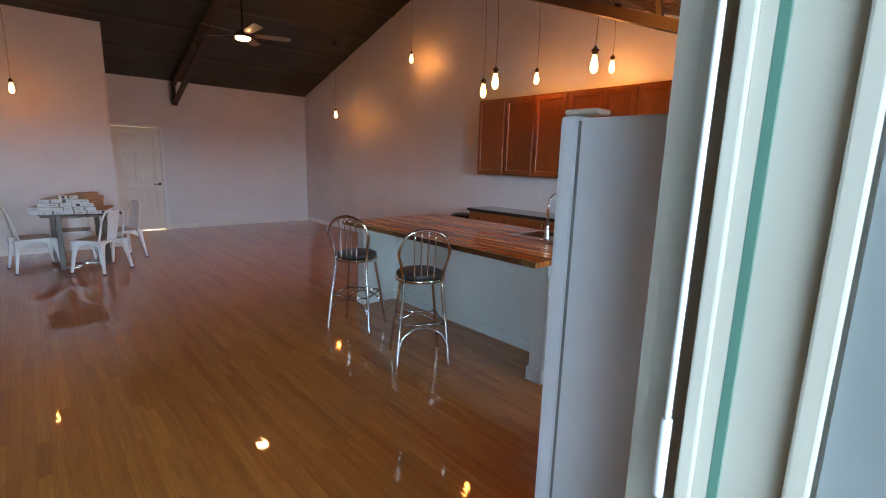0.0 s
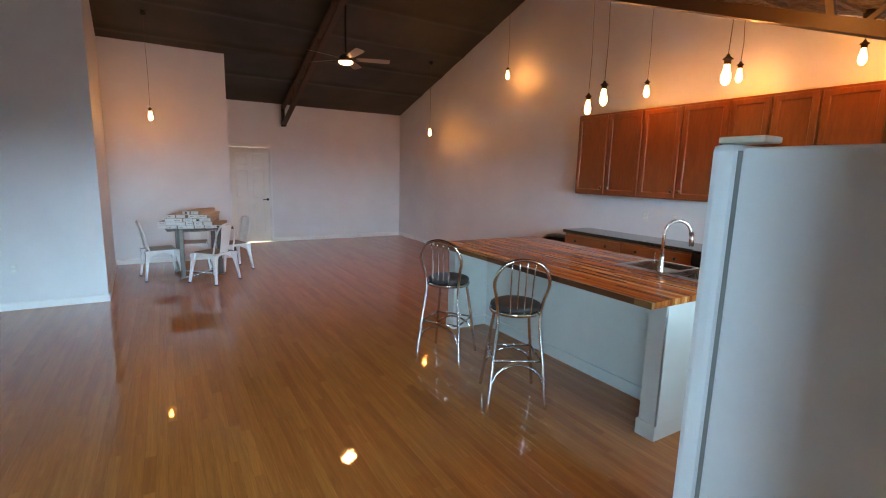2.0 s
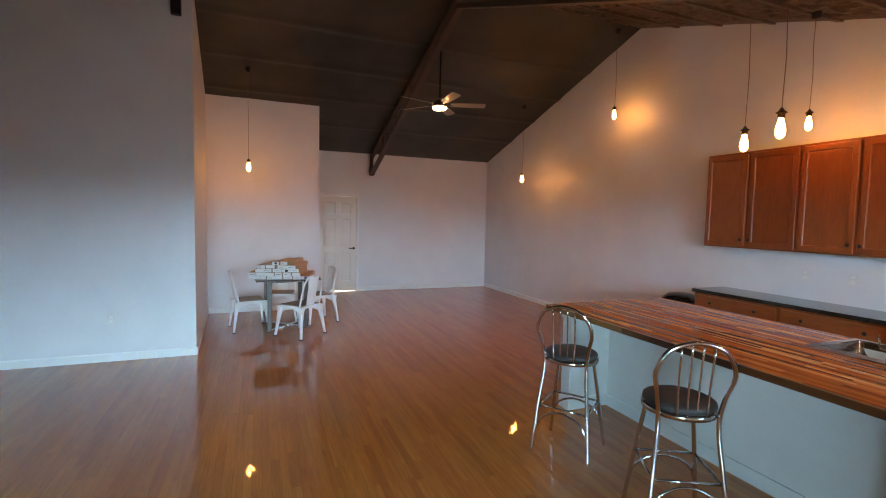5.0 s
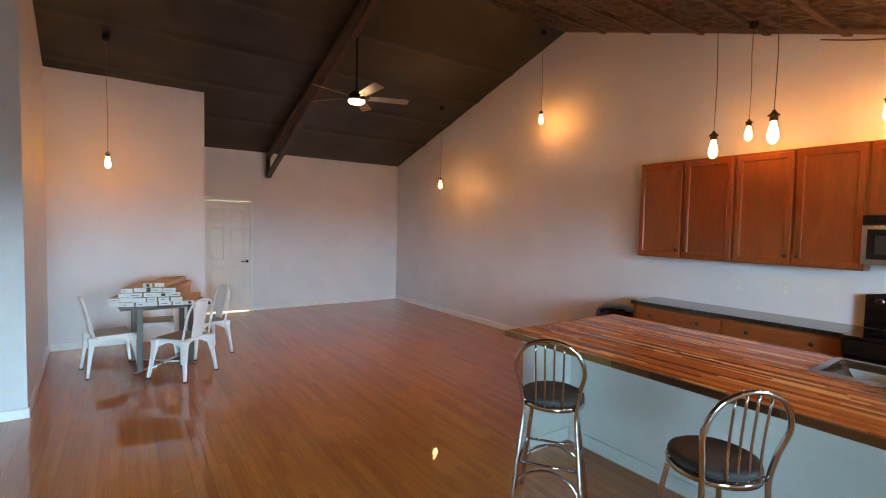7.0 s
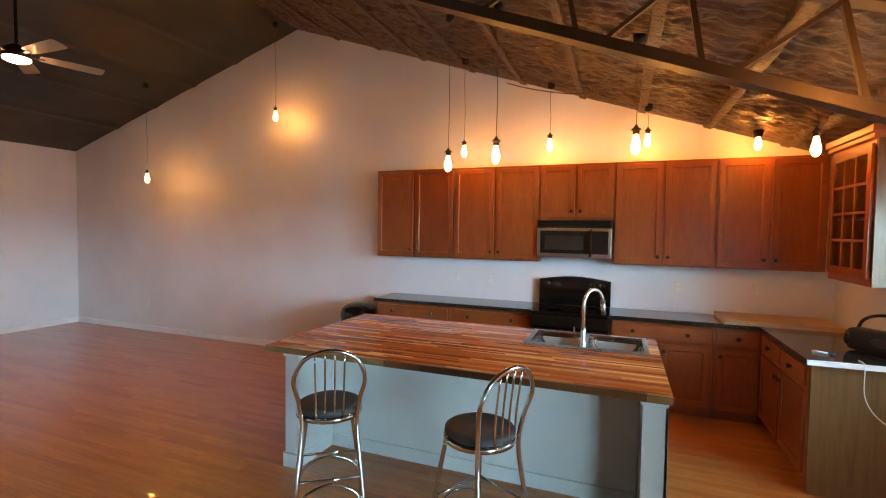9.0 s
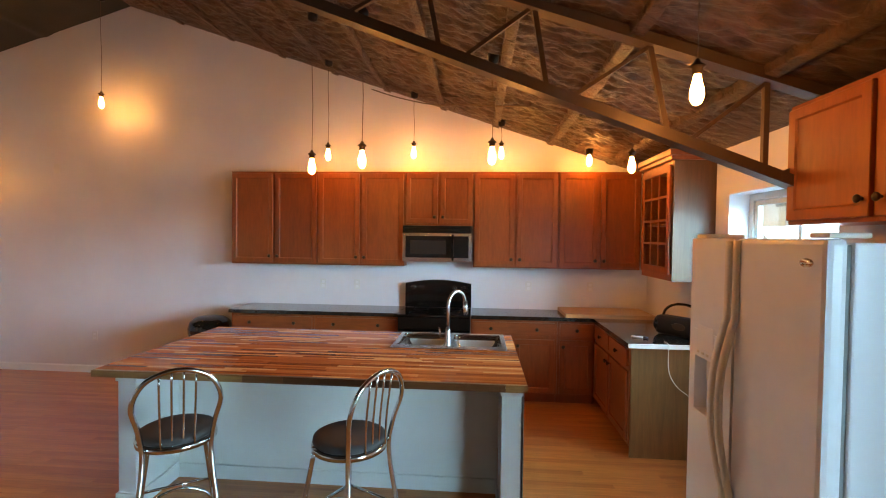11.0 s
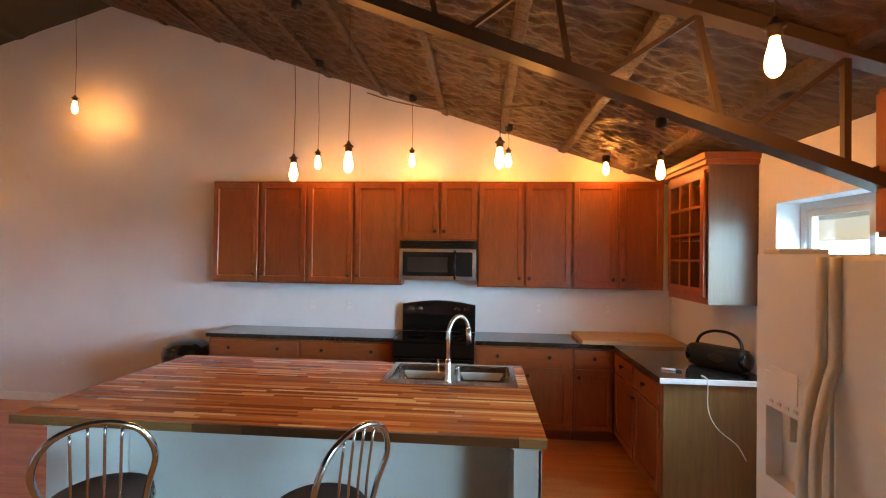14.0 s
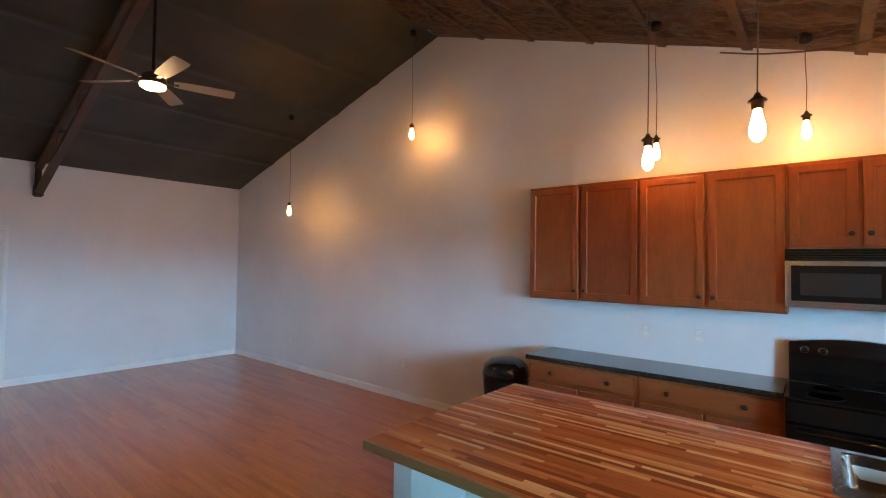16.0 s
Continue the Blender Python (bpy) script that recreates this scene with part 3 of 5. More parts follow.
door_1 = thing("door_1", "closed white six-panel door with a black lever handle", "door", pose(DX0, YN, 0), kind="structure")
part("door_leaf", (lambda b: (bmesh.ops.translate(b, verts=b.verts, vec=(0.012, 0.025, 0.016)), b)[1])(panel_door(DX1 - DX0 - 0.024, DH - 0.028)), DOORPAINT, door_1)
part("door_jamb", B((0, 0.010, 0.002, 0.14, 0, DH), (DX1 - DX0 - 0.010, DX1 - DX0, 0.002, 0.14, 0, DH), (0.010, DX1 - DX0 - 0.010, 0.002, 0.14, DH - 0.008, DH)), TRIM, door_1)
for a, c, z0, z1 in ((-0.07, 0.0, 0, DH + 0.055), (DX1 - DX0, DX1 - DX0 + 0.045, 0, DH + 0.055), (0.0, DX1 - DX0, DH, DH + 0.055)):
    part("casing", B((a, c, -0.018, -0.001, z0, z1), bevel=0.004), TRIM, door_1)
part("threshold", B((0.0, DX1 - DX0, 0.03, 0.19, -0.011, 0.001)), PAPER, door_1)
h = part("door_handle", lathe([(0.027, 0), (0.027, 0.008), (0.012, 0.012), (0.012, 0.045)], 16, m=pose(0, 0, 0, 90), at=(DX1 - DX0 - 0.06, 0.024, 0.955)), BLACKMETAL, door_1, "black lever handle", True)
part("lever", tube([(DX1 - DX0 - 0.06, -0.018, 0.955), (DX1 - DX0 - 0.11, -0.022, 0.955), (DX1 - DX0 - 0.17, -0.018, 0.952)], 0.009), BLACKMETAL, h, smooth=True)

# kitchen window: deep plaster reveal, vinyl frame set back
win = thing("window_1", "small bright kitchen window with a white vinyl frame in a deep reveal", "window", kind="structure")
yf = 0.045
part("window_frame", B((WX0, WX0 + 0.05, yf, yf + 0.06, WZ0, WZ1), (WX1 - 0.05, WX1, yf, yf + 0.06, WZ0, WZ1), (WX0 + 0.05, WX1 - 0.05, yf, yf + 0.06, WZ0, WZ0 + 0.05), (WX0 + 0.05, WX1 - 0.05, yf, yf + 0.06, WZ1 - 0.05, WZ1), bevel=0.004), WINDOWVINYL, win)
part("sash", B((WX0 + 0.055, WX0 + 0.09, yf + 0.005, yf + 0.045, WZ0 + 0.055, WZ1 - 0.055), (WX1 - 0.09, WX1 - 0.055, yf + 0.005, yf + 0.045, WZ0 + 0.055, WZ1 - 0.055), (3.22, 3.26, yf + 0.005, yf + 0.045, WZ0 + 0.055, WZ1 - 0.055), (WX0 + 0.09, 3.22, yf + 0.005, yf + 0.045, WZ0 + 0.055, WZ0 + 0.09), (3.26, WX1 - 0.09, yf + 0.005, yf + 0.045, WZ0 + 0.055, WZ0 + 0.09), (WX0 + 0.09, 3.22, yf + 0.005, yf + 0.045, WZ1 - 0.09, WZ1 - 0.055), (3.26, WX1 - 0.09, yf + 0.005, yf + 0.045, WZ1 - 0.09, WZ1 - 0.055)), WINDOWVINYL, win)
for a, c in ((WX0 + 0.09, 3.22), (3.26, WX1 - 0.09)):
    p = part("pane", B((a, c, yf + 0.02, yf + 0.026, WZ0 + 0.09, WZ1 - 0.09)), GLASS, win)
    p.visible_shadow = False
part("window_sill", B((WX0 + 0.004, WX1 - 0.004, 0.108, 0.262, WZ0 + 0.003, WZ0 + 0.02), bevel=0.004), TRIM, win)

# patio door: frame in the opening, sliding leaf pushed aside behind the fixed one
pat = thing("door_2", "white vinyl sliding patio door, slid open, with glass panes", "patio door", kind="structure")
part("jamb", B((PX1 - 0.02, PX1, 0.13, 0.24, 0, PH)), VINYL, pat)
part("jamb_bead", B((PX1 - 0.035, PX1 - 0.004, 0.241, 0.262, 0, PH), bevel=0.004), VINYL, pat)
part("weather_strip", B((PX1 - 0.028, PX1 - 0.021, 0.2225, 0.2405, 0, PH)), VINYL, pat)
part("weather_strip", B((PX1 - 0.028, PX1 - 0.021, 0.210, 0.222, 0, PH)), TEAL, pat, "teal glass edge strip")
part("jamb_bead", B((PX1 - 0.04, PX1 - 0.021, 0.115, 0.14, 0, PH), bevel=0.004), VINYL, pat)
part("jamb", B((PX1 - 0.02, PX1, 0.0, 0.11, 0, PH)), GREYGAP, pat)
part("jamb", B((PX0, PX0 + 0.03, 0.0, 0.245, 0, PH)), VINYL, pat)
part("head", B((PX0 + 0.03, PX1 - 0.04, 0.0, 0.245, PH - 0.03, PH)), VINYL, pat)
part("track", B((PX0 + 0.03, PX1 - 0.04, 0.0, 0.24, 0.0, 0.012)), STEEL, pat)
for y0 in (0.03, 0.10):
    x0, x1 = PX0 + 0.032, PX0 + 0.80
    leaf = part("door_leaf", B((x0, x0 + 0.07, y0, y0 + 0.045, 0.014, PH - 0.032), (x1 - 0.07, x1, y0, y0 + 0.045, 0.014, PH - 0.032), (x0 + 0.07, x1 - 0.07, y0, y0 + 0.045, 0.014, 0.12), (x0 + 0.07, x1 - 0.07, y0, y0 + 0.045, PH - 0.11, PH - 0.032), bevel=0.003), VINYL, pat)
    p = part("pane", B((x0 + 0.07, x1 - 0.07, y0 + 0.018, y0 + 0.026, 0.12, PH - 0.11)), GLASS, leaf)
    p.visible_shadow = False

# vertical blind drawn aside
bl = thing("vertical_blind", "white vertical blind drawn aside beside the patio door", "blind")
part("head_rail", B((PX0, PX1 + 0.16, 0.262, 0.31, PH + 0.03, PH + 0.075), bevel=0.004), WINDOWVINYL, bl)
for k in range(7):
    bm = bmesh.new()
    n = 7
    rows_ = []
    for z in (0.03, PH + 0.03):
        rows_.append([bm.verts.new((PX1 + 0.012 + 0.017 * k + 0.006 * math.sin(math.pi * i / (n - 1)), 0.262 + 0.089 * i / (n - 1), z)) for i in range(n)])
    for i in range(n - 1):
        bm.faces.new((rows_[0][i], rows_[0][i + 1], rows_[1][i + 1], rows_[1][i]))
    bmesh.ops.solidify(bm, geom=bm.faces[:], thickness=0.0012)
    part("vane", bm, VINYL, bl)
w = part("wand", tube([(PX1 - 0.045, 0.276, PH + 0.03), (PX1 - 0.05, 0.278, 1.1)], 0.005, 8), TRIM, bl, smooth=True)
part("grip", tube([(PX1 - 0.05, 0.278, 1.22), (PX1 - 0.05, 0.278, 1.1)], 0.008, 8), TRIM, w, smooth=True)

# window of the next room, with a slatted blind drawn up
w2 = thing("window_2", "white framed sash window with a raised slatted blind", "window", pose(0, YB, 0), kind="structure")
vm = 1.40
part("window_frame", B((VX0, VX0 + 0.05, 0.04, 0.11, VZ0, VZ1), (VX1 - 0.05, VX1, 0.04, 0.11, VZ0, VZ1), (VX0 + 0.05, VX1 - 0.05, 0.04, 0.11, VZ0, VZ0 + 0.05), (VX0 + 0.05, VX1 - 0.05, 0.04, 0.11, VZ1 - 0.05, VZ1), bevel=0.004), WINDOWVINYL, w2)
part("meeting_rail", B((VX0 + 0.05, VX1 - 0.05, 0.05, 0.10, vm - 0.02, vm + 0.02)), WINDOWVINYL, w2)
part("window_sill", B((VX0 - 0.03, VX1 + 0.03, -0.03, 0.04, VZ0 - 0.03, VZ0 + 0.002), bevel=0.004), TRIM, w2)
for a, c in ((VZ0 + 0.05, vm - 0.02), (vm + 0.02, VZ1 - 0.05)):
    p = part("pane", B((VX0 + 0.05, VX1 - 0.05, 0.07, 0.076, a, c)), GLASS, w2)
    p.visible_shadow = False
bd = thing("slatted_blind", "white slatted blind drawn up at the window head", "blind", pose(0, YB, 0))
part("head_rail", B((VX0 + 0.01, VX1 - 0.01, -0.012, 0.03, VZ1 - 0.05, VZ1 - 0.004), bevel=0.003), TRIM, bd)
for k in range(7):
    part("slat", B((VX0 + 0.015, VX1 - 0.015, -0.012, 0.03, VZ1 - 0.075 - 0.022 * k, VZ1 - 0.072 - 0.022 * k)), TRIM, bd)

# outside
bm = bmesh.new()
lawn = [bm.verts.new((x, y, -0.21)) for x, y in ((-400, -400), (400, -400), (400, 400), (-400, 400))]
bm.faces.new(lawn)
solid("ground", bm, GROUND, "short grass of the yard outside", "ground", "structure")
# emissive sheet: its own glow brightens the window and the next room
solid("backdrop", B((-16.0, 8.0, 20.0, 20.1, -0.2, 6.5)), GREENERY, "glowing backdrop sheet of pale green trees far behind the house", "trees", "structure")
can = thing("carport", "pale steel canopy seen through the kitchen window", "carport", pose(7.5, -6.0, -0.21))
for x in (-2.5, 5.5):
    for y in (-3.0, 0.0):
        part("post", B((x - 0.05, x + 0.05, y - 0.05, y + 0.05, 0, 2.9)), PALESTEEL, can)
for y in (-3.0, 0.0):
    part("beam", B((-3.0, 6.0, y - 0.04, y + 0.04, 2.9, 3.05)), PALESTEEL, can)
part("roof_sheet", prism([(-3.4, 3.05), (0.4, 3.3), (0.4, 3.33), (-3.4, 3.08)], "x", -3.2, 6.2), PALESTEEL, can)

# ---------------------------------------------------------------- kitchen cabinets


def shaker(w, h, rail=0.05, thick=0.02):
    """A framed door with a flat sunk panel; front at y=0, lower left corner at the origin."""
    bm = bmesh.new()
    e, lip = 0.003, 0.004
    xs, zs = [e, rail, w - rail, w - e], [e, rail, h - rail, h - e]
    front_sheet(bm, xs, zs, 0, [(1, 1)])
    ring_panel(bm, rail, w - rail, rail, h - rail, 0, 0.010, 0.008)
    # routed outer edge
    o = [bm.verts.new((a, lip, c)) for a, c in ((0, 0), (w, 0), (w, h), (0, h))]
    i = [bm.verts.new((a, 0, c)) for a, c in ((e, e), (w - e, e), (w - e, h - e), (e, h - e))]
    for k in range(4):
        bm.faces.new((o[k], o[(k + 1) % 4], i[(k + 1) % 4], i[k]))
    slab_sides(bm, 0, w, 0, h, lip, thick)
    bmesh.ops.remove_doubles(bm, verts=bm.verts, dist=1e-5)
    return bm


def moved(bm, x, y, z):
    bmesh.ops.translate(bm, verts=bm.verts, vec=(x, y, z))
    return bm


def knob(x, z, parent):
    k = lathe([(0.008, 0), (0.007, 0.012), (0.017, 0.018), (0.019, 0.025), (0.012, 0.032), (0.002, 0.034)], 12, m=pose(0, 0, 0, 90), at=(x, -0.0195, z))
    part("knob", k, BRONZE, parent, "dark bronze knob", True)


def carcass(name, label, w, h, d, m, group, material=None):
    t = thing(name, label, "cabinet", m, group)
    part("body", B((0, w, 0.0, d, 0, h), bevel=0.0015), material or CABINET, t)
    return t


def upper(w, h, d, m, label, pads=(0.012, 0.012), name="wall_cabinet"):
    """A wall cabinet with two framed doors; front frame at y=0."""
    t = carcass(name, label, w, h, d, m, "kitchen wall cabinets")
    lo, hi, gap = pads[0], w - pads[1], 0.03
    dw = (hi - lo - gap) / 2
    for i, x in enumerate((lo, lo + dw + gap)):
        dr = part("door", moved(shaker(dw, h - 0.045), x, -0.0205, 0.02), CABINET, t)
        knob(x + (dw - 0.032 if i == 0 else 0.032), 0.02 + 0.075, dr)
    return t


UZ, UH, UXF = 1.405, 1.067, 5.28
UD = XE - UXF - 0.003
edges = [(5.022, 3.996), (3.994, 2.990), (2.988, 2.214), (2.212, 1.278), (1.276, 0.398)]
for i, (ya, yb) in enumerate(edges):
    if i == 2:
        upper(ya - yb, UZ + UH - 1.868, UD, pose(UXF, ya, 1.868, 0, 0, -90), "short reddish-brown wall cabinet with two doors above the microwave")
    else:
        upper(ya - yb, UH, UD, pose(UXF, ya, UZ, 0, 0, -90), "tall reddish-brown stained maple wall cabinet with two framed doors")

# over-fridge cabinet on the south wall
t = upper(1.06, 0.60, 0.56 - YS - 0.003, pose(2.611, 0.56, 1.82, 0, 0, 180), "reddish-brown cabinet with two framed doors above the fridge")

# glazed corner cabinet
GX0, GX1, GZ0, GZ1 = 3.975, 4.665, 1.40, 2.385
gc = thing("glass_cabinet", "wall cabinet with a twelve-pane glazed door and bare end panel", "cabinet", pose(GX1, 0.585, GZ0, 0, 0, 180), "kitchen wall cabinets")
gw, gh, gd = GX1 - GX0, GZ1 - GZ0, 0.585 - YS - 0.003
part("body", B((0, 0.018, 0.0, gd, 0, gh), (0.018, gw - 0.018, 0.0, gd, 0, 0.06), (0.018, gw - 0.018, 0.0, gd, gh - 0.05, gh), (0.018, gw - 0.018, gd - 0.01, gd, 0.06, gh - 0.05), (0.018, gw - 0.018, 0.04, gd - 0.01, 0.46, 0.478)), CABINET, gc)
part("end_panel", B((gw - 0.017, gw, 0.002, gd, 0, gh)), ENDPANEL, gc, "bare yellow-brown end panel")
part("crown", B((-0.02, gw + 0.02, -0.03, gd, gh, gh + 0.035), (-0.035, gw + 0.035, -0.045, gd, gh + 0.035, gh + 0.085), bevel=0.006), CABINET_X, gc, "crown moulding")
gdoor = part("door", B((0.03, 0.085, -0.021, -0.001, 0.05, gh - 0.03), (gw - 0.085, gw - 0.03, -0.021, -0.001, 0.05, gh - 0.03), (0.085, gw - 0.085, -0.021, -0.001, 0.05, 0.11), (0.085, gw - 0.085, -0.021, -0.001, gh - 0.09, gh - 0.03), bevel=0.002), CABINET, gc)
gx0, gx1, gz0, gz1 = 0.085, gw - 0.085, 0.11, gh - 0.09
for k in (1, 2):
    x = gx0 + (gx1 - gx0) * k / 3
    part("glazing_bar", B((x - 0.009, x + 0.009, -0.019, -0.004, gz0, gz1)), CABINET, gdoor)
for k in (1, 2, 3):
    z = gz0 + (gz1 - gz0) * k / 4
    part("glazing_bar", B((gx0, gx1, -0.0185, -0.0045, z - 0.009, z + 0.009)), CABINET_X, gdoor)
for i in range(3):
    for j in range(4):
        x0, x1 = gx0 + (gx1 - gx0) * i / 3, gx0 + (gx1 - gx0) * (i + 1) / 3
        z0, z1 = gz0 + (gz1 - gz0) * j / 4, gz0 + (gz1 - gz0) * (j + 1) / 4
        part("pane", B((x0 + 0.001, x1 - 0.001, -0.012, -0.009, z0 + 0.001, z1 - 0.001)), GLASS, gdoor)


def base_unit(w, d, m, label, drawers=1, doors=2, toe=0.10, h=0.88):
    """A floor cabinet: drawer front above doors, toe space below."""
    t = thing("base_cabinet", label, "cabinet", m, "kitchen base cabinets")
    part("body", B((0, w, 0.0, d, toe, h), (0.0, w, 0.065, d, 0.0, toe)), CABINET, t)
    dh = 0.135
    n = max(1, drawers)
    each = (w - 0.05 - 0.025 * (n - 1)) / n
    for k in range(drawers):
        x = 0.025 + k * (each + 0.025)
        dr = part("drawer_front", B((x, x + each, -0.0205, -0.0005, h - 0.025 - dh, h - 0.025), bevel=0.003), CABINET_X, t)
        for q in ((0.22, 0.78) if each > 0.6 else (0.5,)):
            knob(x + each * q, h - 0.025 - dh / 2, dr)
    each = (w - 0.05 - 0.025 * (doors - 1)) / doors
    for k in range(doors):
        x = 0.025 + k * (each + 0.025)
        dr = part("door", moved(shaker(each, h - dh - toe - 0.085, 0.05), x, -0.0205, toe + 0.02), CABINET, t)
        knob(x + (each - 0.03 if k % 2 == 0 and doors > 1 else 0.03), h - dh - 0.13, dr)
    return t


BXF = 4.975
for ya, yb, dr, do in ((4.855, 3.917, 1, 2), (3.914, 2.995, 1, 2), (2.222, 1.322, 1, 2), (1.319, 0.93, 1, 1)):
    base_unit(ya - yb, XE - BXF - 0.003, pose(BXF, ya, 0, 0, 0, -90), "reddish-brown base cabinet with drawer and framed doors under dark stone", dr, do)
eb = base_unit(4.94 - 3.86, 0.935 - YS - 0.003, pose(4.94, 0.935, 0, 0, 0, 180), "reddish-brown base cabinet with drawers and bare end panel by the fridge", 2, 2)
part("end_panel", B((1.0815, 1.10, 0.005, 0.682, 0.0, 0.879)), VENEER, eb, "bare unstained plywood end panel")

solid("worktop", B((4.945, XE - 0.002, 2.999, 4.878, 0.8815, 0.921), bevel=0.004), GRANITE, "dark speckled stone worktop beside the range", "worktop")
bm = prism([(4.945, 2.218), (XE - 0.002, 2.218), (XE - 0.002, YS + 0.002), (3.815, YS + 0.002), (3.815, 0.968), (4.945, 0.968)], "z", 0.8815, 0.921)
solid("worktop", bm, GRANITE, "dark speckled stone worktop turning the corner", "worktop")
solid("worktop_edge", B((3.803, 3.8135, YS + 0.004, 0.966, 0.884, 0.919), bevel=0.002), PAPER, "white raw end of the stone worktop", "worktop edge")

# microwave over the range
mw = thing("microwave", "over-range microwave with stainless front and black vent", "microwave", pose(5.225, 3.002, 1.463, 0, 0, -90))
MW, MHH = 0.772, 0.402
part("body", B((0, MW, 0.02, XE - 5.225 - 0.003, 0, MHH)), BLACKMATT, mw)
part("vent", B((0, MW, 0.0, 0.019, MHH - 0.078, MHH), bevel=0.003), BLACKMATT, mw, "black vent grille")
for k in range(4):
    part("vent_slat", B((0.02, MW - 0.02, -0.004, -0.0005, MHH - 0.066 + 0.016 * k, MHH - 0.058 + 0.016 * k), bevel=0.001), BLACKGLOSS, mw)
part("front", B((0, MW, -0.004, 0.019, 0.0, MHH - 0.080), bevel=0.005), NICKEL, mw, "stainless front frame")
part("window", B((0.035, 0.555, -0.009, -0.0045, 0.045, MHH - 0.115), bevel=0.002), DISPLAY, mw, "black glass window")
part("window_screen", B((0.085, 0.49, -0.0115, -0.0095, 0.085, MHH - 0.165)), SCREEN, mw)
part("control_panel", B((0.575, 0.74, -0.009, -0.0045, 0.045, MHH - 0.115), bevel=0.002), DISPLAY, mw, "black control panel")
part("handle", tube([(0.563, -0.008, 0.02), (0.563, -0.04, 0.05), (0.563, -0.045, 0.16), (0.563, -0.04, 0.27), (0.563, -0.008, 0.30)], 0.011), BLACKGLOSS, mw, "black bar handle", True)

# range
RX = 4.86
rg = thing("range", "black freestanding electric range with curved backguard", "range", pose(RX, 2.99, 0, 0, 0, -90))
RW = 0.762
part("body", B((0, RW, 0.03, XE - RX - 0.01, 0.02, 0.905), bevel=0.003), BLACKGLOSS, rg)
part("cooktop", B((-0.003, RW + 0.003, 0.0, XE - RX - 0.075, 0.906, 0.925), bevel=0.005), BLACKGLOSS, rg, "black glass cooktop")
part("oven_door", B((0.01, RW - 0.01, 0.0, 0.028, 0.24, 0.76), bevel=0.005), BLACKGLOSS, rg)
part("drawer", B((0.01, RW - 0.01, 0.004, 0.028, 0.06, 0.225), bevel=0.005), BLACKGLOSS, rg)
part("control_band", B((0.01, RW - 0.01, 0.0, 0.028, 0.775, 0.90), bevel=0.005), BLACKGLOSS, rg)
part("oven_handle", tube([(0.06, -0.001, 0.73), (0.06, -0.04, 0.73), (RW - 0.06, -0.04, 0.73), (RW - 0.06, -0.001, 0.73)], 0.011), BLACKGLOSS, rg, smooth=True)
pts = [(0, 0.926)] + [(RW * k / 12, 1.205 + 0.042 * math.sin(math.pi * k / 12)) for k in range(13)] + [(RW, 0.926)]
part("backguard", prism(pts, "y", XE - RX - 0.07, XE - RX - 0.008), BLACKGLOSS, rg, "glossy black backguard")
for k in range(4):
    x = (0.09, 0.19, RW - 0.19, RW - 0.09)[k]
    kn = part("control_knob", lathe([(0.022, 0), (0.020, 0.016), (0.016, 0.024)], 14, m=pose(0, 0, 0, 90), at=(x, XE - RX - 0.071, 1.155)), BLACKGLOSS, rg, smooth=True)
    # added chrome ring that stands in for the bulbs' glints on the knob
    part("glint_ring", lathe([(0.026, 0.0), (0.026, 0.003), (0.023, 0.005)], 18, m=pose(0, 0, 0, 90), at=(x, XE - RX - 0.071, 1.155)), CHROME, kn, "thin chrome ring added for glints on the knob")
part("clock", B((RW / 2 - 0.09, RW / 2 + 0.09, XE - RX - 0.0745, XE - RX - 0.071, 1.13, 1.185)), DISPLAY, rg)
for x, y, r in ((0.2, 0.16, 0.10), (0.56, 0.16, 0.08), (0.2, 0.40, 0.08), (0.56, 0.40, 0.10)):
    part("burner_ring", lathe([(r, 0), (r, 0.0008), (r - 0.006, 0.0008), (r - 0.006, 0)], 32, at=(x, y, 0.9255)), BLACKMATT, rg)

# ---------------------------------------------------------------- fridge
FX, FY, FW, FH = 2.542, 1.062, 0.913, 1.745
fr = thing("refrigerator", "white side-by-side refrigerator with ice dispenser", "refrigerator", pose(FX, FY, 0, 0, 0, 180))
part("body", B((0.004, FW - 0.004, 0.085, FY - YS - 0.03, 0.03, FH - 0.012), bevel=0.008), FRIDGE, fr)
part("gasket", B((0.015, FW - 0.015, 0.068, 0.0845, 0.09, FH - 0.02)), GREYGAP, fr, "grey door gasket")
SPL = FX - 2.15


def recessed_door(xs, zs, depth, recess):
    """A door slab whose middle cell of three by three is sunk for the dispenser."""
    bm = bmesh.new()
    g = [[bm.verts.new((x, 0.0, z)) for x in xs] for z in zs]
    for j in range(3):
        for i in range(3):
            if (i, j) != (1, 1):
                bm.faces.new((g[j][i], g[j][i + 1], g[j + 1][i + 1], g[j + 1][i]))
    hole = [g[1][1], g[1][2], g[2][2], g[2][1]]
    deep = [bm.verts.new((v.co.x, recess, v.co.z)) for v in hole]
    for q in range(4):
        bm.faces.new((hole[q], hole[(q + 1) % 4], deep[(q + 1) % 4], deep[q]))
    bm.faces.new(deep)
    rim = g[0][:] + [g[1][3], g[2][3]] + g[3][::-1] + [g[2][0], g[1][0]]
    back = [bm.verts.new((v.co.x, depth, v.co.z)) for v in rim]
    for q in range(12):
        bm.faces.new((rim[q], rim[(q + 1) % 12], back[(q + 1) % 12], back[q]))
    bm.faces.new(back[::-1])
    return bm


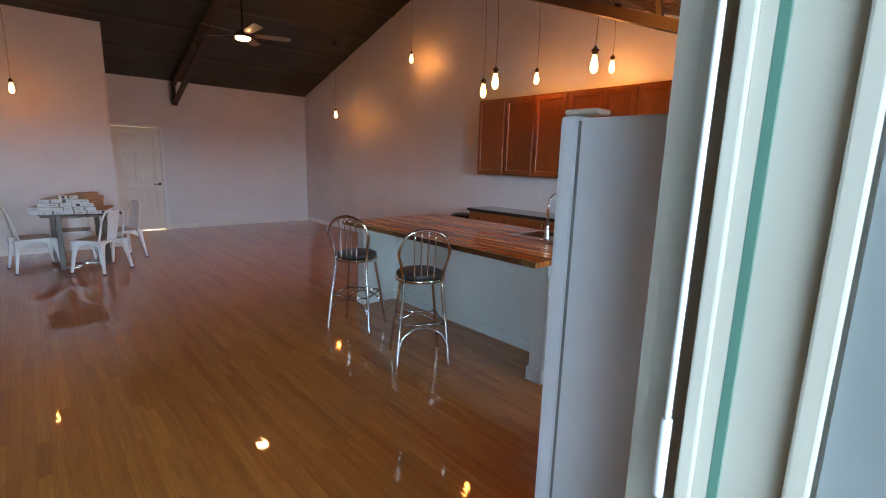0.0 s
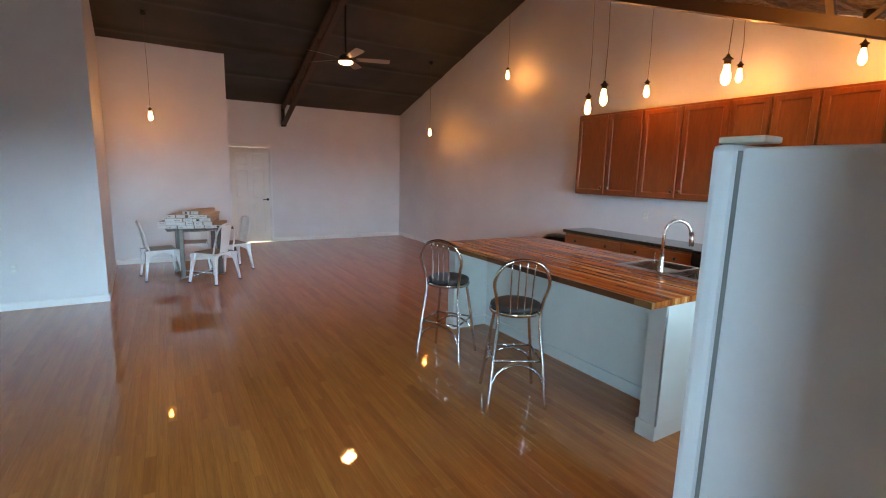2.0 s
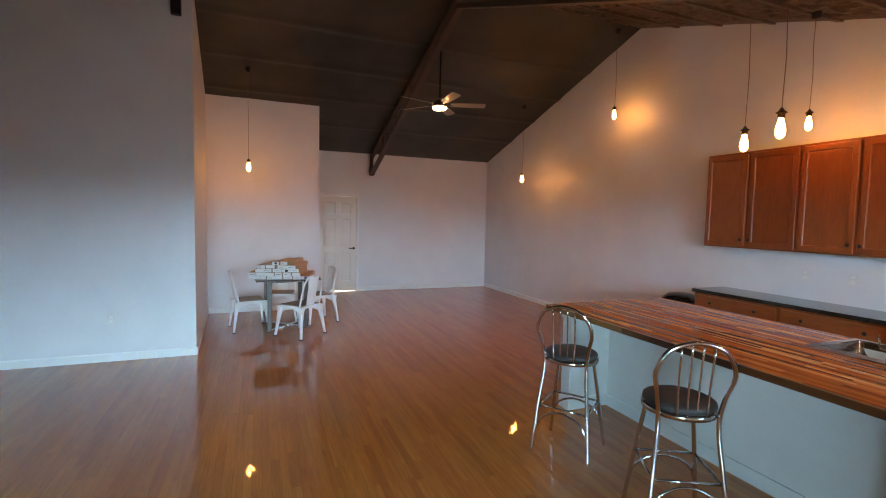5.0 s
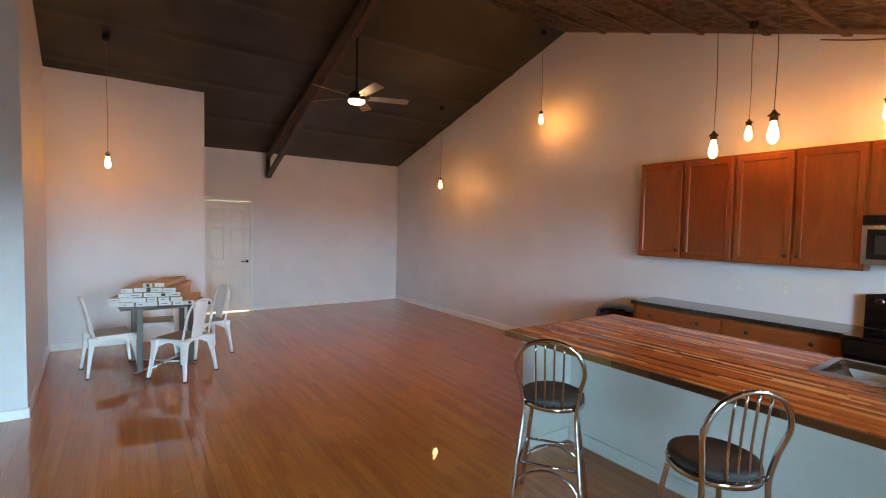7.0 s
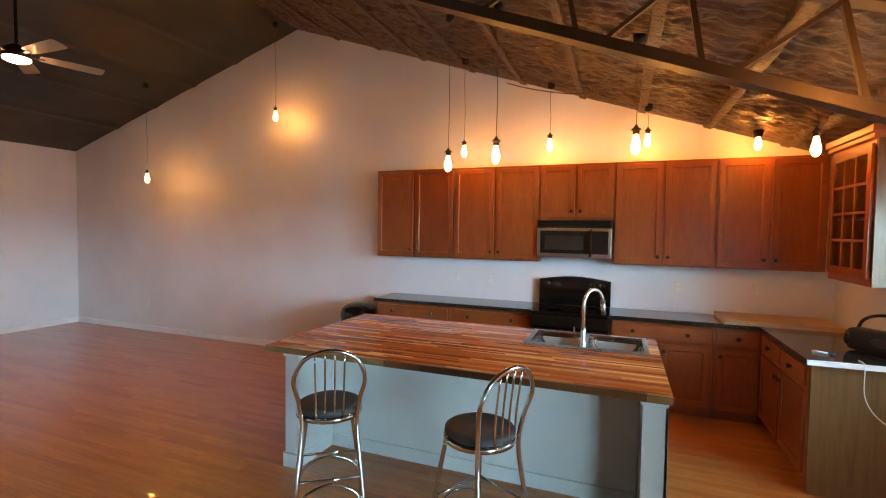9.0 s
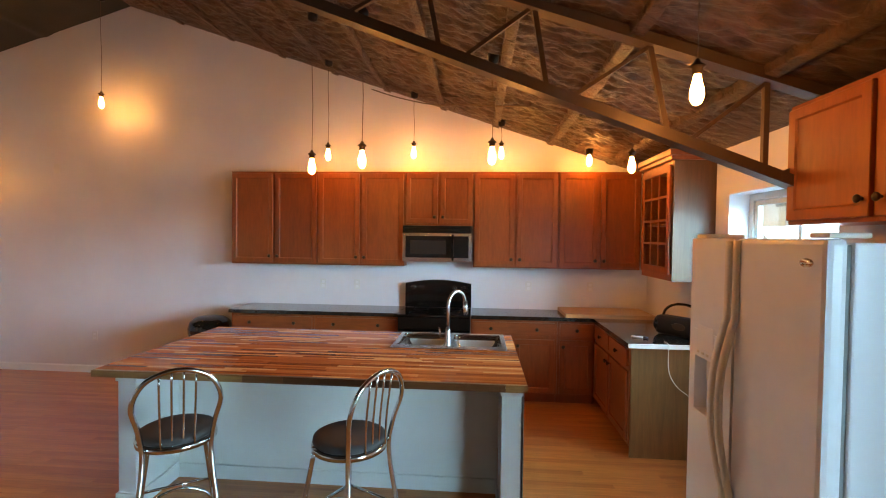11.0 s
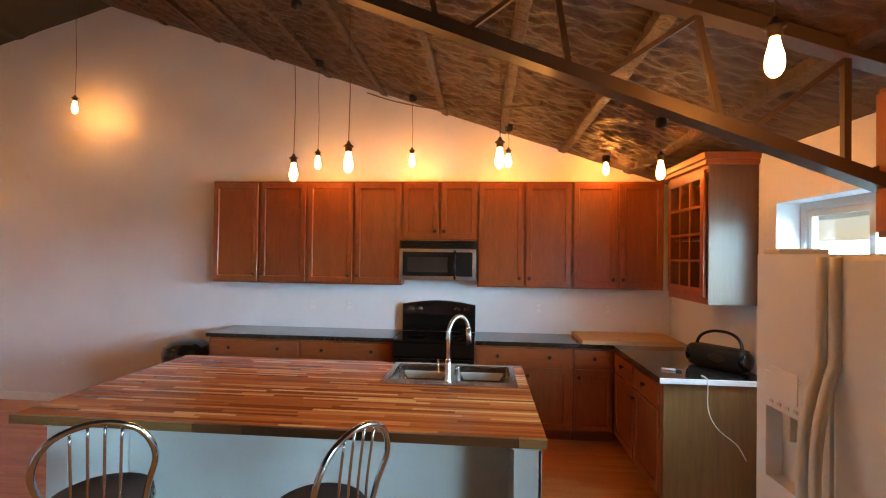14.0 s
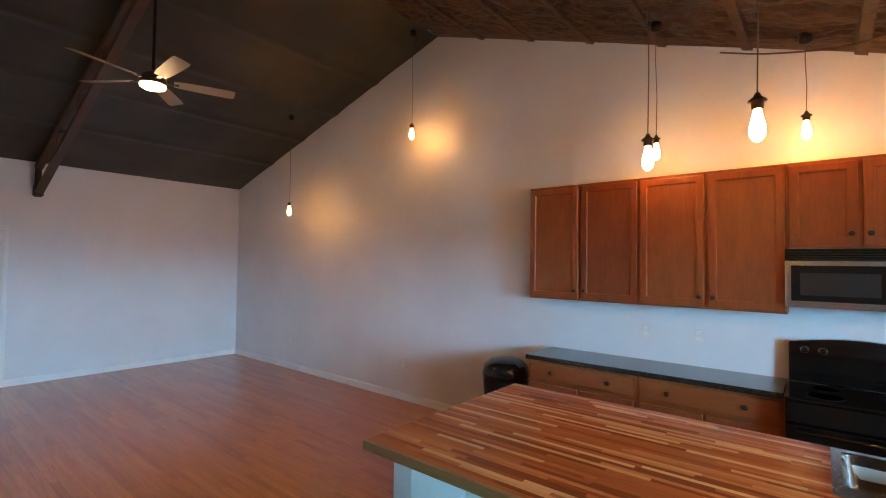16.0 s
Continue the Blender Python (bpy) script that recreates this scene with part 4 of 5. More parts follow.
frz = part("freezer_door", recessed_door((0.0, 0.06, SPL - 0.09, SPL - 0.004), (0.09, 0.90, 1.30, FH), 0.067, 0.055), FRIDGE, fr)
frd = part("fridge_door", B((SPL + 0.004, FW, 0.0, 0.067, 0.09, FH), bevel=0.02), FRIDGE, fr)
part("kick_grille", B((0.02, FW - 0.02, 0.06, 0.084, 0.02, 0.085)), GREYGAP, fr)
d = part("dispenser", B((0.055, 0.07, -0.006, 0.0545, 0.90, 1.30), (SPL - 0.10, SPL - 0.085, -0.006, 0.0545, 0.90, 1.30), (0.07, SPL - 0.10, -0.006, 0.0545, 1.17, 1.30), (0.07, SPL - 0.10, -0.006, 0.0545, 0.885, 0.905)), FRIDGE, frz, "white moulded dispenser surround")
part("paddle", B((0.12, 0.16, 0.025, 0.05, 1.06, 1.16), (0.20, 0.24, 0.025, 0.05, 1.06, 1.16), bevel=0.004), FRIDGETRIM, d)
part("note", B((0.10, 0.25, -0.0085, -0.0065, 1.215, 1.325)), PAPER, d, "torn white paper label")
for k in range(4):
    part("button", B((0.095 + 0.045 * k, 0.115 + 0.045 * k, -0.0095, -0.0063, 1.188, 1.200), bevel=0.001), FRIDGETRIM, d)
for x, door in ((SPL - 0.030, frz), (SPL + 0.030, frd)):
    prof = [(x, -0.003, 0.15), (x, -0.010, 0.60), (x, -0.030, 0.72), (x, -0.062, 0.90), (x, -0.068, 1.05), (x, -0.058, 1.20), (x, -0.024, 1.36), (x, -0.010, 1.44), (x, -0.008, FH - 0.01)]
    bm = bmesh.new()
    cv = curve(prof, 6)
    rows_ = []
    for p in cv:
        rows_.append([bm.verts.new(p + Vector(o)) for o in ((-0.016, 0.012, 0), (-0.016, -0.004, 0), (-0.010, -0.010, 0), (0.010, -0.010, 0), (0.016, -0.004, 0), (0.016, 0.012, 0))])
    for a, c in zip(rows_, rows_[1:]):
        for k in range(6):
            bm.faces.new((a[k], a[(k + 1) % 6], c[(k + 1) % 6], c[k]))
    bm.faces.new(rows_[0])
    bm.faces.new(rows_[-1][::-1])
    part("handle", bm, FRIDGETRIM, door, "curved full-height cream handle", True)
part("hinge_cover", B((0.0, 0.10, 0.02, 0.20, FH + 0.001, FH + 0.022), bevel=0.006), FRIDGETRIM, fr)
part("hinge_cover", B((FW - 0.10, FW - 0.008, 0.012, 0.14, FH + 0.001, FH + 0.020), bevel=0.006), FRIDGETRIM, fr)
part("badge", lathe([(0.032, 0), (0.032, 0.003), (0.026, 0.006), (0.004, 0.008)], 24, m=Matrix.Diagonal((1, 1, 0.5, 1)) @ pose(0, 0, 0, 90), at=(FX - 1.715, -0.001, 1.665)), CHROME, frd, "oval chrome badge", True)

# ---------------------------------------------------------------- island
IX0, IX1, IY0, IY1, IZ = 2.628, 3.967, 1.869, 4.413, 0.928
isl = thing("kitchen_island", "white painted island with flat front and corner posts", "kitchen island")
PF, RC = 2.80, 3.22
zt = IZ - 0.04
part("back_panel", B((RC, RC + 0.02, 2.002, 4.268, 0.0, zt)), ISLAND, isl)
part("front_skin", B((RC - 0.0035, RC - 0.0005, 2.03, 4.24, 0.104, zt - 0.03)), ISLAND, isl)
part("base_rail", B((RC - 0.016, RC - 0.0005, 2.003, 4.267, 0.0, 0.10), bevel=0.004), ISLAND, isl)
part("end_panel", B((RC, 3.93, 1.885, 1.905, 0.0, zt)), ISLAND, isl)
part("end_panel", B((RC, 3.93, 4.365, 4.385, 0.0, zt)), ISLAND, isl)
part("kitchen_side", B((3.90, 3.92, 1.906, 4.364, 0.0, zt)), ISLAND, isl)
for a, c in ((1.885, 2.0), (4.27, 4.385)):
    post = part("corner_post", B((PF, RC - 0.0005, a, c, 0.0, zt), bevel=0.003), ISLAND, isl)
    part("plinth_block", B((PF - 0.014, RC - 0.001, a - 0.012, c + 0.012, 0.0, 0.105), bevel=0.006), ISLAND, post)
    part("cap_block", B((PF - 0.012, RC - 0.001, a - 0.010, c + 0.010, zt - 0.075, zt - 0.0005), bevel=0.005), ISLAND, post)
part("apron", B((PF + 0.012, PF + 0.032, 2.011, 4.259, zt - 0.055, zt - 0.0005)), ISLAND, isl)
part("end_skin", B((PF - 0.001, 3.93, 1.8703, 1.8726, 0.106, zt - 0.0005)), ISLAND, isl)
part("outlet_plate", B((3.10, 3.17, 1.8680, 1.8701, 0.69, 0.80), bevel=0.0008), ISLAND, isl)

top = thing("butcher_block_top", "glossy acacia butcher-block island top of joined staves", "countertop")
SX0, SX1, SY0, SY1 = 3.39, 3.945, 1.935, 2.78
rng = random.Random(5)
nrow = 54
rw = (IX1 - IX0) / nrow
stave_mesh = {}


def stave(x0, x1, y0, y1, edge=False):
    """A stave of the top; alike sizes share one mesh."""
    key = (round(x1 - x0, 4), round(y1 - y0, 4), edge)
    if key not in stave_mesh:
        me = mesh_of(B((-key[0] / 2 + 0.0002, key[0] / 2 - 0.0002, -key[1] / 2 + 0.0002, key[1] / 2 - 0.0002, -0.04, 0.0)), "stave", BUTCHER_EDGE if edge else BUTCHER)
        stave_mesh[key] = me
    ob = new("stave", stave_mesh[key])
    ob.parent = top
    ob.location = ((x0 + x1) / 2, (y0 + y1) / 2, IZ + rng.uniform(-0.0002, 0.0002))


for r in range(nrow):
    xa, xb = IX0 + r * rw, IX0 + (r + 1) * rw
    y = IY0
    while y < IY1 - 0.001:
        n = y + round(rng.uniform(0.22, 0.76) / 0.02) * 0.02
        n = IY1 if n > IY1 - 0.15 else n
        if r == 0 and y == IY0:
            n = IY0 + 0.12
        spans = [(y, n)]
        if xb > SX0 + 0.03 and xa < SX1 - 0.03:
            spans = [s for s in ((y, min(n, SY0 + 0.02)), (max(y, SY1 - 0.02), n)) if s[1] - s[0] > 0.004]
        for a, c in spans:
            stave(xa, xb, a, c, r == 0)
        y = n

# sink
sk = thing("sink", "double-bowl stainless steel sink set into the island top", "sink", pose(0, 0, IZ))
ym = (SY0 + SY1) / 2


def bowl(x0, x1, y0, y1, depth):
    bm = bmesh.new()
    rings = []
    for inset, z in ((0.0, 0.004), (0.006, -0.004), (0.022, -depth + 0.03), (0.05, -depth)):
        a, c, e, f = x0 + inset, x1 - inset, y0 + inset, y1 - inset
        rad = 0.05
        ring = []
        for cx, cy, s in ((c - rad, f - rad, 0), (a + rad, f - rad, 90), (a + rad, e + rad, 180), (c - rad, e + rad, 270)):
            for q in range(5):
                an = radians(s + 22.5 * q)
                ring.append(bm.verts.new((cx + rad * math.cos(an), cy + rad * math.sin(an), z)))
        rings.append(ring)
    n = len(rings[0])
    for a, c in zip(rings, rings[1:]):
        for k in range(n):
            bm.faces.new((a[k], a[(k + 1) % n], c[(k + 1) % n], c[k]))
    bm.faces.new(rings[-1])
    bmesh.ops.solidify(bm, geom=bm.faces[:], thickness=0.0015)
    return bm


bx0, bx1 = SX0 + 0.10, SX1 - 0.03
b1, b2 = (SY0 + 0.03, ym - 0.012), (ym + 0.012, SY1 - 0.03)
part("rim", B((SX0, bx0 + 0.004, SY0, SY1, 0.0007, 0.006), (bx1 - 0.004, SX1, SY0, SY1, 0.0007, 0.006), (bx0 + 0.004, bx1 - 0.004, SY0, b1[0] + 0.004, 0.0007, 0.006), (bx0 + 0.004, bx1 - 0.004, b1[1] - 0.004, b2[0] + 0.004, 0.0007, 0.006), (bx0 + 0.004, bx1 - 0.004, b2[1] - 0.004, SY1, 0.0007, 0.006)), STEEL, sk)
for a, c in (b1, b2):
    bo = part("bowl", bowl(bx0, bx1, a, c, 0.19), STEEL, sk, smooth=True)
    part("drain", lathe([(0.045, -0.189), (0.045, -0.186), (0.03, -0.1865)], 20, at=((bx0 + bx1) / 2, (a + c) / 2, 0)), CHROME, bo)

fa = thing("faucet", "brushed-nickel gooseneck pull-down faucet on the sink deck", "faucet", pose(3.425, 2.362, IZ + 0.006))
ux, uy = 0.78, -0.62
part("deck_plate", B((-0.03, 0.03, -0.125, 0.125, 0.0, 0.007), bevel=0.003), NICKEL, fa)
part("body", lathe([(0.026, 0.007), (0.026, 0.02), (0.020, 0.035), (0.018, 0.12), (0.0135, 0.15)], 18), NICKEL, fa, smooth=True)
neck = [(0, 0, 0.14), (0, 0, 0.30)] + [(ux * (0.095 - 0.095 * math.cos(radians(a))), uy * (0.095 - 0.095 * math.cos(radians(a))), 0.30 + 0.105 * math.sin(radians(a))) for a in range(20, 171, 15)]
part("neck", tube(neck, 0.0125, 12), NICKEL, fa, smooth=True)
e = Vector(neck[-1])
part("spray_head", tube([e + Vector((0, 0, 0.005)), e + Vector((ux * 0.006, uy * 0.006, -0.05)), e + Vector((ux * 0.012, uy * 0.012, -0.10))], 0.0175, 12), NICKEL, fa, smooth=True)
lv = part("lever", tube([(0, 0.015, 0.07), (0, 0.06, 0.075)], 0.009, 10), NICKEL, fa, smooth=True)
part("lever_arm", tube([(0, 0.055, 0.07), (0, 0.062, 0.15)], 0.005, 8), NICKEL, lv, smooth=True)

# ---------------------------------------------------------------- bar stools


def bar_stool(m, label):
    """Chrome bar stool; the backrest is towards local -y."""
    t = thing("bar_stool", label, "bar stool", m, "stools at the island")
    zs, r = 0.70, 0.185
    part("seat_cushion", lathe([(0.02, zs - 0.004), (r - 0.012, zs - 0.004), (r, zs + 0.008), (r - 0.004, zs + 0.026), (r - 0.03, zs + 0.038), (0.05, zs + 0.042), (0.002, zs + 0.042)], 36), LEATHER, t, "round black vinyl seat", True)
    part("seat_ring", lathe([(r - 0.03, zs - 0.034), (r + 0.003, zs - 0.034), (r + 0.006, zs - 0.02), (r + 0.003, zs - 0.006), (r - 0.03, zs - 0.006)], 36), CHROME, t, smooth=True)
    f, k = 0.205, 0.125
    hoop = curve([(-f, -f, 0.0), (-0.178, -0.172, 0.32), (-0.150, -0.135, 0.62), (-0.164, -0.150, 0.78), (-0.190, -0.185, 0.92), (-0.132, -0.205, 1.035), (0, -0.212, 1.08), (0.132, -0.205, 1.035), (0.190, -0.185, 0.92), (0.164, -0.150, 0.78), (0.150, -0.135, 0.62), (0.178, -0.172, 0.32), (f, -f, 0.0)], 8)
    part("back_hoop", tube(hoop, 0.0125, 12), CHROME, t, "bent chrome tube forming back legs and backrest", True)
    for x in (-0.072, -0.024, 0.024, 0.072):
        zt_ = 1.08 - 1.6 * x * x * 3.2
        part("back_spindle", tube(curve([(x, -0.172, zs - 0.01), (x * 1.06, -0.180, 0.86), (x * 1.1, -0.207, zt_ - 0.005)], 4), 0.0055, 8), CHROME, t, smooth=True)
    for s in (-1, 1):
        part("front_leg", tube(curve([(s * f, f, 0.0), (s * 0.165, 0.160, 0.35), (s * k, 0.118, zs - 0.034)], 6), 0.0125, 12), CHROME, t, smooth=True)
    for s in (-1, 1):
        part("stretcher", tube([(-0.168, s * 0.163, 0.34), (0.168, s * 0.163, 0.34)], 0.008, 8), CHROME, t, smooth=True)
        part("stretcher", tube([(s * 0.168, -0.163, 0.34), (s * 0.168, 0.163, 0.34)], 0.008, 8), CHROME, t, smooth=True)
    for s in (-1, 1):
        part("arch_brace", tube(curve([(-0.188, s * 0.186, 0.16), (-0.135, s * 0.176, 0.265), (0, s * 0.170, 0.315), (0.135, s * 0.176, 0.265), (0.188, s * 0.186, 0.16)], 6), 0.008, 8), CHROME, t, smooth=True)
    return t


s1 = bar_stool(pose(2.375, 3.705, 0, 0, 0, -55), "chrome bar stool with round black seat and spindle back")
s2 = copy_thing(s1, pose(2.388, 2.79, 0, 0, 0, -28))

# ---------------------------------------------------------------- dining nook


def metal_chair(m, label):
    """Pressed steel cafe chair; faces local +y, backrest at -y."""
    t = thing("metal_chair", label, "chair", m, "chairs round the table")
    zs = 0.445
    bm = B((-0.18, 0.18, -0.175, 0.185, zs - 0.014, zs), bevel=0.006)
    part("seat", bm, CHAIRSEAT, t, "brown seat board")
    for y, y2 in ((0.17, 1), (-0.16, -1)):
        pts = [(-0.185, zs - 0.015), (-0.185, zs - 0.11), (-0.15, zs - 0.10)] + [(-0.15 + 0.30 * q / 8, zs - 0.10 + 0.055 * math.sin(math.pi * q / 8)) for q in range(1, 8)] + [(0.15, zs - 0.10), (0.185, zs - 0.11), (0.185, zs - 0.015)]
        part("apron", prism(pts, "y", y, y + 0.012), CHAIRPAINT, t)
    for s in (-1, 1):
        pts = [(-0.16, zs - 0.015), (-0.16, zs - 0.11)] + [(-0.14 + 0.28 * q / 8, zs - 0.10 + 0.05 * math.sin(math.pi * q / 8)) for q in range(9)] + [(0.17, zs - 0.11), (0.17, zs - 0.015)]
        part("apron", prism(pts, "x", s * 0.18 - 0.006, s * 0.18 + 0.006), CHAIRPAINT, t)
    for sx in (-1, 1):
        for sy in (-1, 1):
            bm = bmesh.new()
            rows_ = []
            for f, z, wd in ((1.0, 0.0, 0.012), (0.88, 0.22, 0.017), (0.80, zs - 0.09, 0.026), (0.765, zs - 0.02, 0.040)):
                cx, cy = sx * 0.235 * f, sy * (0.235 * f)
                rows_.append([bm.verts.new((cx + a * wd, cy + c * wd, z)) for a, c in ((-1, -1), (1, -1), (1, 1), (-1, 1))])
            for a, c in zip(rows_, rows_[1:]):
                for q in range(4):
                    bm.faces.new((a[q], a[(q + 1) % 4], c[(q + 1) % 4], c[q]))
            bm.faces.new(rows_[0])
            bm.faces.new(rows_[-1][::-1])
            lg = part("leg", bm, CHAIRPAINT, t)
            part("rubber_foot", B((sx * 0.235 - 0.018, sx * 0.235 + 0.018, sy * 0.235 - 0.018, sy * 0.235 + 0.018, -0.0, 0.014)), BLACKMATT, lg)
    hoop = curve([(-0.190, -0.165, zs - 0.01), (-0.184, -0.200, 0.60), (-0.168, -0.235, 0.745), (-0.105, -0.253, 0.83), (0, -0.258, 0.853), (0.105, -0.253, 0.83), (0.168, -0.235, 0.745), (0.184, -0.200, 0.60), (0.190, -0.165, zs - 0.01)], 7)
    part("back_frame", tube(hoop, 0.0125, 10), CHAIRPAINT, t, smooth=True)
    bm = bmesh.new()
    rows_ = []
    for q in range(7):
        u = q / 6
        y, z = -0.172 - 0.075 * u, zs - 0.005 + 0.395 * u
        wd = 0.078 + 0.014 * u
        front = [bm.verts.new((x * wd, y - 0.010 * (1 - x * x), z)) for x in (-1, -0.5, 0, 0.5, 1)]
        rear = [bm.verts.new((x * wd, y - 0.006 - 0.010 * (1 - x * x), z - 0.001)) for x in (1, 0.5, 0, -0.5, -1)]
        rows_.append(front + rear)
    for a, c in zip(rows_, rows_[1:]):
        for q in range(10):
            bm.faces.new((a[q], a[(q + 1) % 10], c[(q + 1) % 10], c[q]))
    bm.faces.new(rows_[0])
    bm.faces.new(rows_[-1][::-1])
    part("back_splat", bm, CHAIRPAINT, t)
    return t


c1 = metal_chair(pose(0.80, 7.635, 0, 0, 0, 42), "white pressed-steel cafe chair drawn up to the table")
copy_thing(c1, pose(0.125, 8.20, 0, 0, 0, -80))
copy_thing(c1, pose(0.60, 8.72, 0, 0, 0, 172))
copy_thing(c1, pose(1.12, 8.43, 0, 0, 0, 108))

TX, TY = 0.63, 8.18
tb = thing("dining_table", "square dark-topped table with steel legs, stacked with boxes", "table", pose(TX, TY, 0, 0, 0, 5))
part("tabletop", B((-0.44, 0.44, -0.42, 0.42, 0.735, 0.76), bevel=0.004), plain("table_laminate", (0.07, 0.045, 0.032), 0.35), tb)
for sx in (-1, 1):
    for sy in (-1, 1):
        part("leg", B((sx * 0.25 - 0.028, sx * 0.25 + 0.028, sy * 0.25 - 0.028, sy * 0.25 + 0.028, 0.02, 0.7345), bevel=0.003), TABLELEG, tb)
for y0 in (-0.28, 0.25):
    part("top_rail", B((-0.22, 0.22, y0, y0 + 0.03, 0.70, 0.7345)), STEEL, tb)
for a in (45, 135):
    bm = B((-0.42, 0.42, -0.03, 0.03, 0.0, 0.022), bevel=0.004)
    bmesh.ops.rotate(bm, verts=bm.verts, cent=(0, 0, 0), matrix=Matrix.Rotation(radians(a), 3, "Z"))
    if a == 135:
        bmesh.ops.translate(bm, verts=bm.verts, vec=(0, 0, 0.0225))
    part("floor_bar", bm, STEEL, tb, "brushed steel cross foot")


def carton(m, w, h, l, flap=False):
    """A long flat carton: kraft sides, white printed end towards local -y."""
    t = thing("carton", "long flat cardboard carton with a white printed end", "box", m, "cartons on the table")
    part("box_body", B((-w / 2, w / 2, 0.002, l, 0, h), bevel=0.0015), KRAFT, t, "brown kraft card")
    e = part("end_label", B((-w / 2 + 0.001, w / 2 - 0.001, -0.001, 0.0015, 0.001, h - 0.001)), PAPER, t, "white printed end")
    q = rng.random()
    if q < 0.45:
        part("print_bar", B((-w * 0.3, w * (q - 0.1), -0.0025, -0.0013, h * 0.4, h * 0.55)), GREYGAP, e)
    elif q > 0.86:
        part("print_square", B((-w * 0.12, w * 0.2, -0.0025, -0.0013, h * 0.2, h * 0.8)), INK, e)
    return t


rng = random.Random(9)
bw, bh = 0.118, 0.047
for row, (n, start, turn, back) in enumerate(((7, -0.44, -12, -0.40), (6, -0.44, -14, -0.39), (5, -0.36, -13, -0.37), (4, -0.30, -18, -0.33), (2, -0.10, -24, -0.28))):
    x = start + 0.02 * rng.random()
    for k in range(n):
        w_ = bw * rng.uniform(0.82, 1.14)
        if row == 3 and k == 2:
            x += 0.03
        carton(pose(TX, TY, 0.7605 + row * (bh + 0.0008), 0, 0, turn + rng.uniform(-1.5, 1.5)) @ pose(x + w_ / 2, back + rng.uniform(-0.035, 0.02), 0), w_ - 0.005, bh, rng.uniform(0.66, 0.76))
        x += w_ + 0.001

# ---------------------------------------------------------------- pendants, fan


def pendant(x, y, z, big=1.0, cup=True):
    """A bare filament bulb on a cord; z is the middle of the bulb."""
    t = thing("pendant_light", "bare glowing filament bulb hanging on a dark cord", "pendant light", pose(x, y, z), "pendant bulbs")
    r = 0.032 * big
    part("bulb", lathe([(0.006, -0.062), (r * 0.55, -0.056), (r * 0.92, -0.038), (r, -0.018), (r * 0.93, 0.006), (r * 0.66, 0.036), (0.0145, 0.058), (0.0135, 0.066)], 16), BULB, t, "glowing amber glass bulb", True)
    so = part("socket", lathe([(0.0145, 0.066), (0.021, 0.070), (0.022, 0.094), (0.034, 0.098), (0.030, 0.104), (0.015, 0.116), (0.008, 0.132)], 16), BRONZE, t, "dark bronze socket", True)
    top_ = roof(y) - 0.02 - z
    wig = 0.004
    part("cord", tube([(0, 0, 0.13), (wig, -wig, 0.13 + (top_ - 0.13) * 0.35), (-wig, wig, 0.13 + (top_ - 0.13) * 0.7), (0, 0, top_)], 0.0027, 6), CORD, t)
    if cup:
        part("ceiling_cup", lathe([(0.010, top_ - 0.036), (0.036, top_ - 0.026), (0.042, top_ + 0.03)], 16), BLACKMETAL, t, smooth=True)
    return t


for x, y, z in ((5.13, 6.505, 3.235), (4.907, 8.668, 2.441), (3.378, 2.994, 2.286), (3.761, 3.506, 2.295), (4.98, 3.78, 2.608), (5.14, 2.874, 2.657), (3.452, 2.062, 2.323), (5.12, 1.922, 2.648), (5.122, 0.995, 2.573), (3.86, 0.955, 2.322), (2.148, 1.235, 2.37), (0.124, 8.6, 2.368)):
    pendant(x, y, z, 0.89, x != 2.148)

FANX, FANY, FANZ = 2.697, 7.336, 3.253
fan = thing("ceiling_fan", "five-blade ceiling fan with a lit round diffuser on a long rod", "ceiling fan", pose(FANX, FANY, FANZ))
part("diffuser", lathe([(0.02, -0.03), (0.075, -0.026), (0.098, -0.012), (0.10, 0.004)], 28), FANLIGHT, fan, "lit frosted diffuser", True)
part("motor_housing", lathe([(0.105, 0.005), (0.11, 0.03), (0.10, 0.075), (0.06, 0.11), (0.03, 0.13)], 28), BRONZE, fan, smooth=True)
ft = roof(FANY) - FANZ
part("down_rod", lathe([(0.014, 0.13), (0.014, ft - 0.02)], 12), BLACKMETAL, fan)
part("canopy", lathe([(0.03, ft - 0.10), (0.065, ft - 0.06), (0.07, ft + 0.01)], 20), BLACKMETAL, fan, smooth=True)
base_a = math.degrees(math.atan2(-0.406, 0.914))
for k in range(5):
    a = radians(base_a - (-5 + 72 * k))
    bm = bmesh.new()
    prof = [(0.16, 0.045), (0.25, 0.056), (0.45, 0.064), (0.62, 0.066), (0.655, 0.058), (0.662, 0.03)]
    up = [bm.verts.new((r, w_, -0.016 * w_ / 0.066 + 0.045)) for r, w_ in prof]
    dn = [bm.verts.new((r, -w_, 0.016 * w_ / 0.066 + 0.045)) for r, w_ in prof]
    for q in range(len(prof) - 1):
        bm.faces.new((up[q], up[q + 1], dn[q + 1], dn[q]))
    bmesh.ops.solidify(bm, geom=bm.faces[:], thickness=0.007)
    bmesh.ops.rotate(bm, verts=bm.verts, cent=(0, 0, 0), matrix=Matrix.Rotation(a, 3, "Z"))
    bld = part("blade", bm, FANBLADE, fan, "pale wooden blade")
    bm = B((0.09, 0.20, -0.018, 0.018, 0.034, 0.040), bevel=0.002)
    bmesh.ops.rotate(bm, verts=bm.verts, cent=(0, 0, 0), matrix=Matrix.Rotation(a, 3, "Z"))
    part("blade_iron", bm, BRONZE, bld)

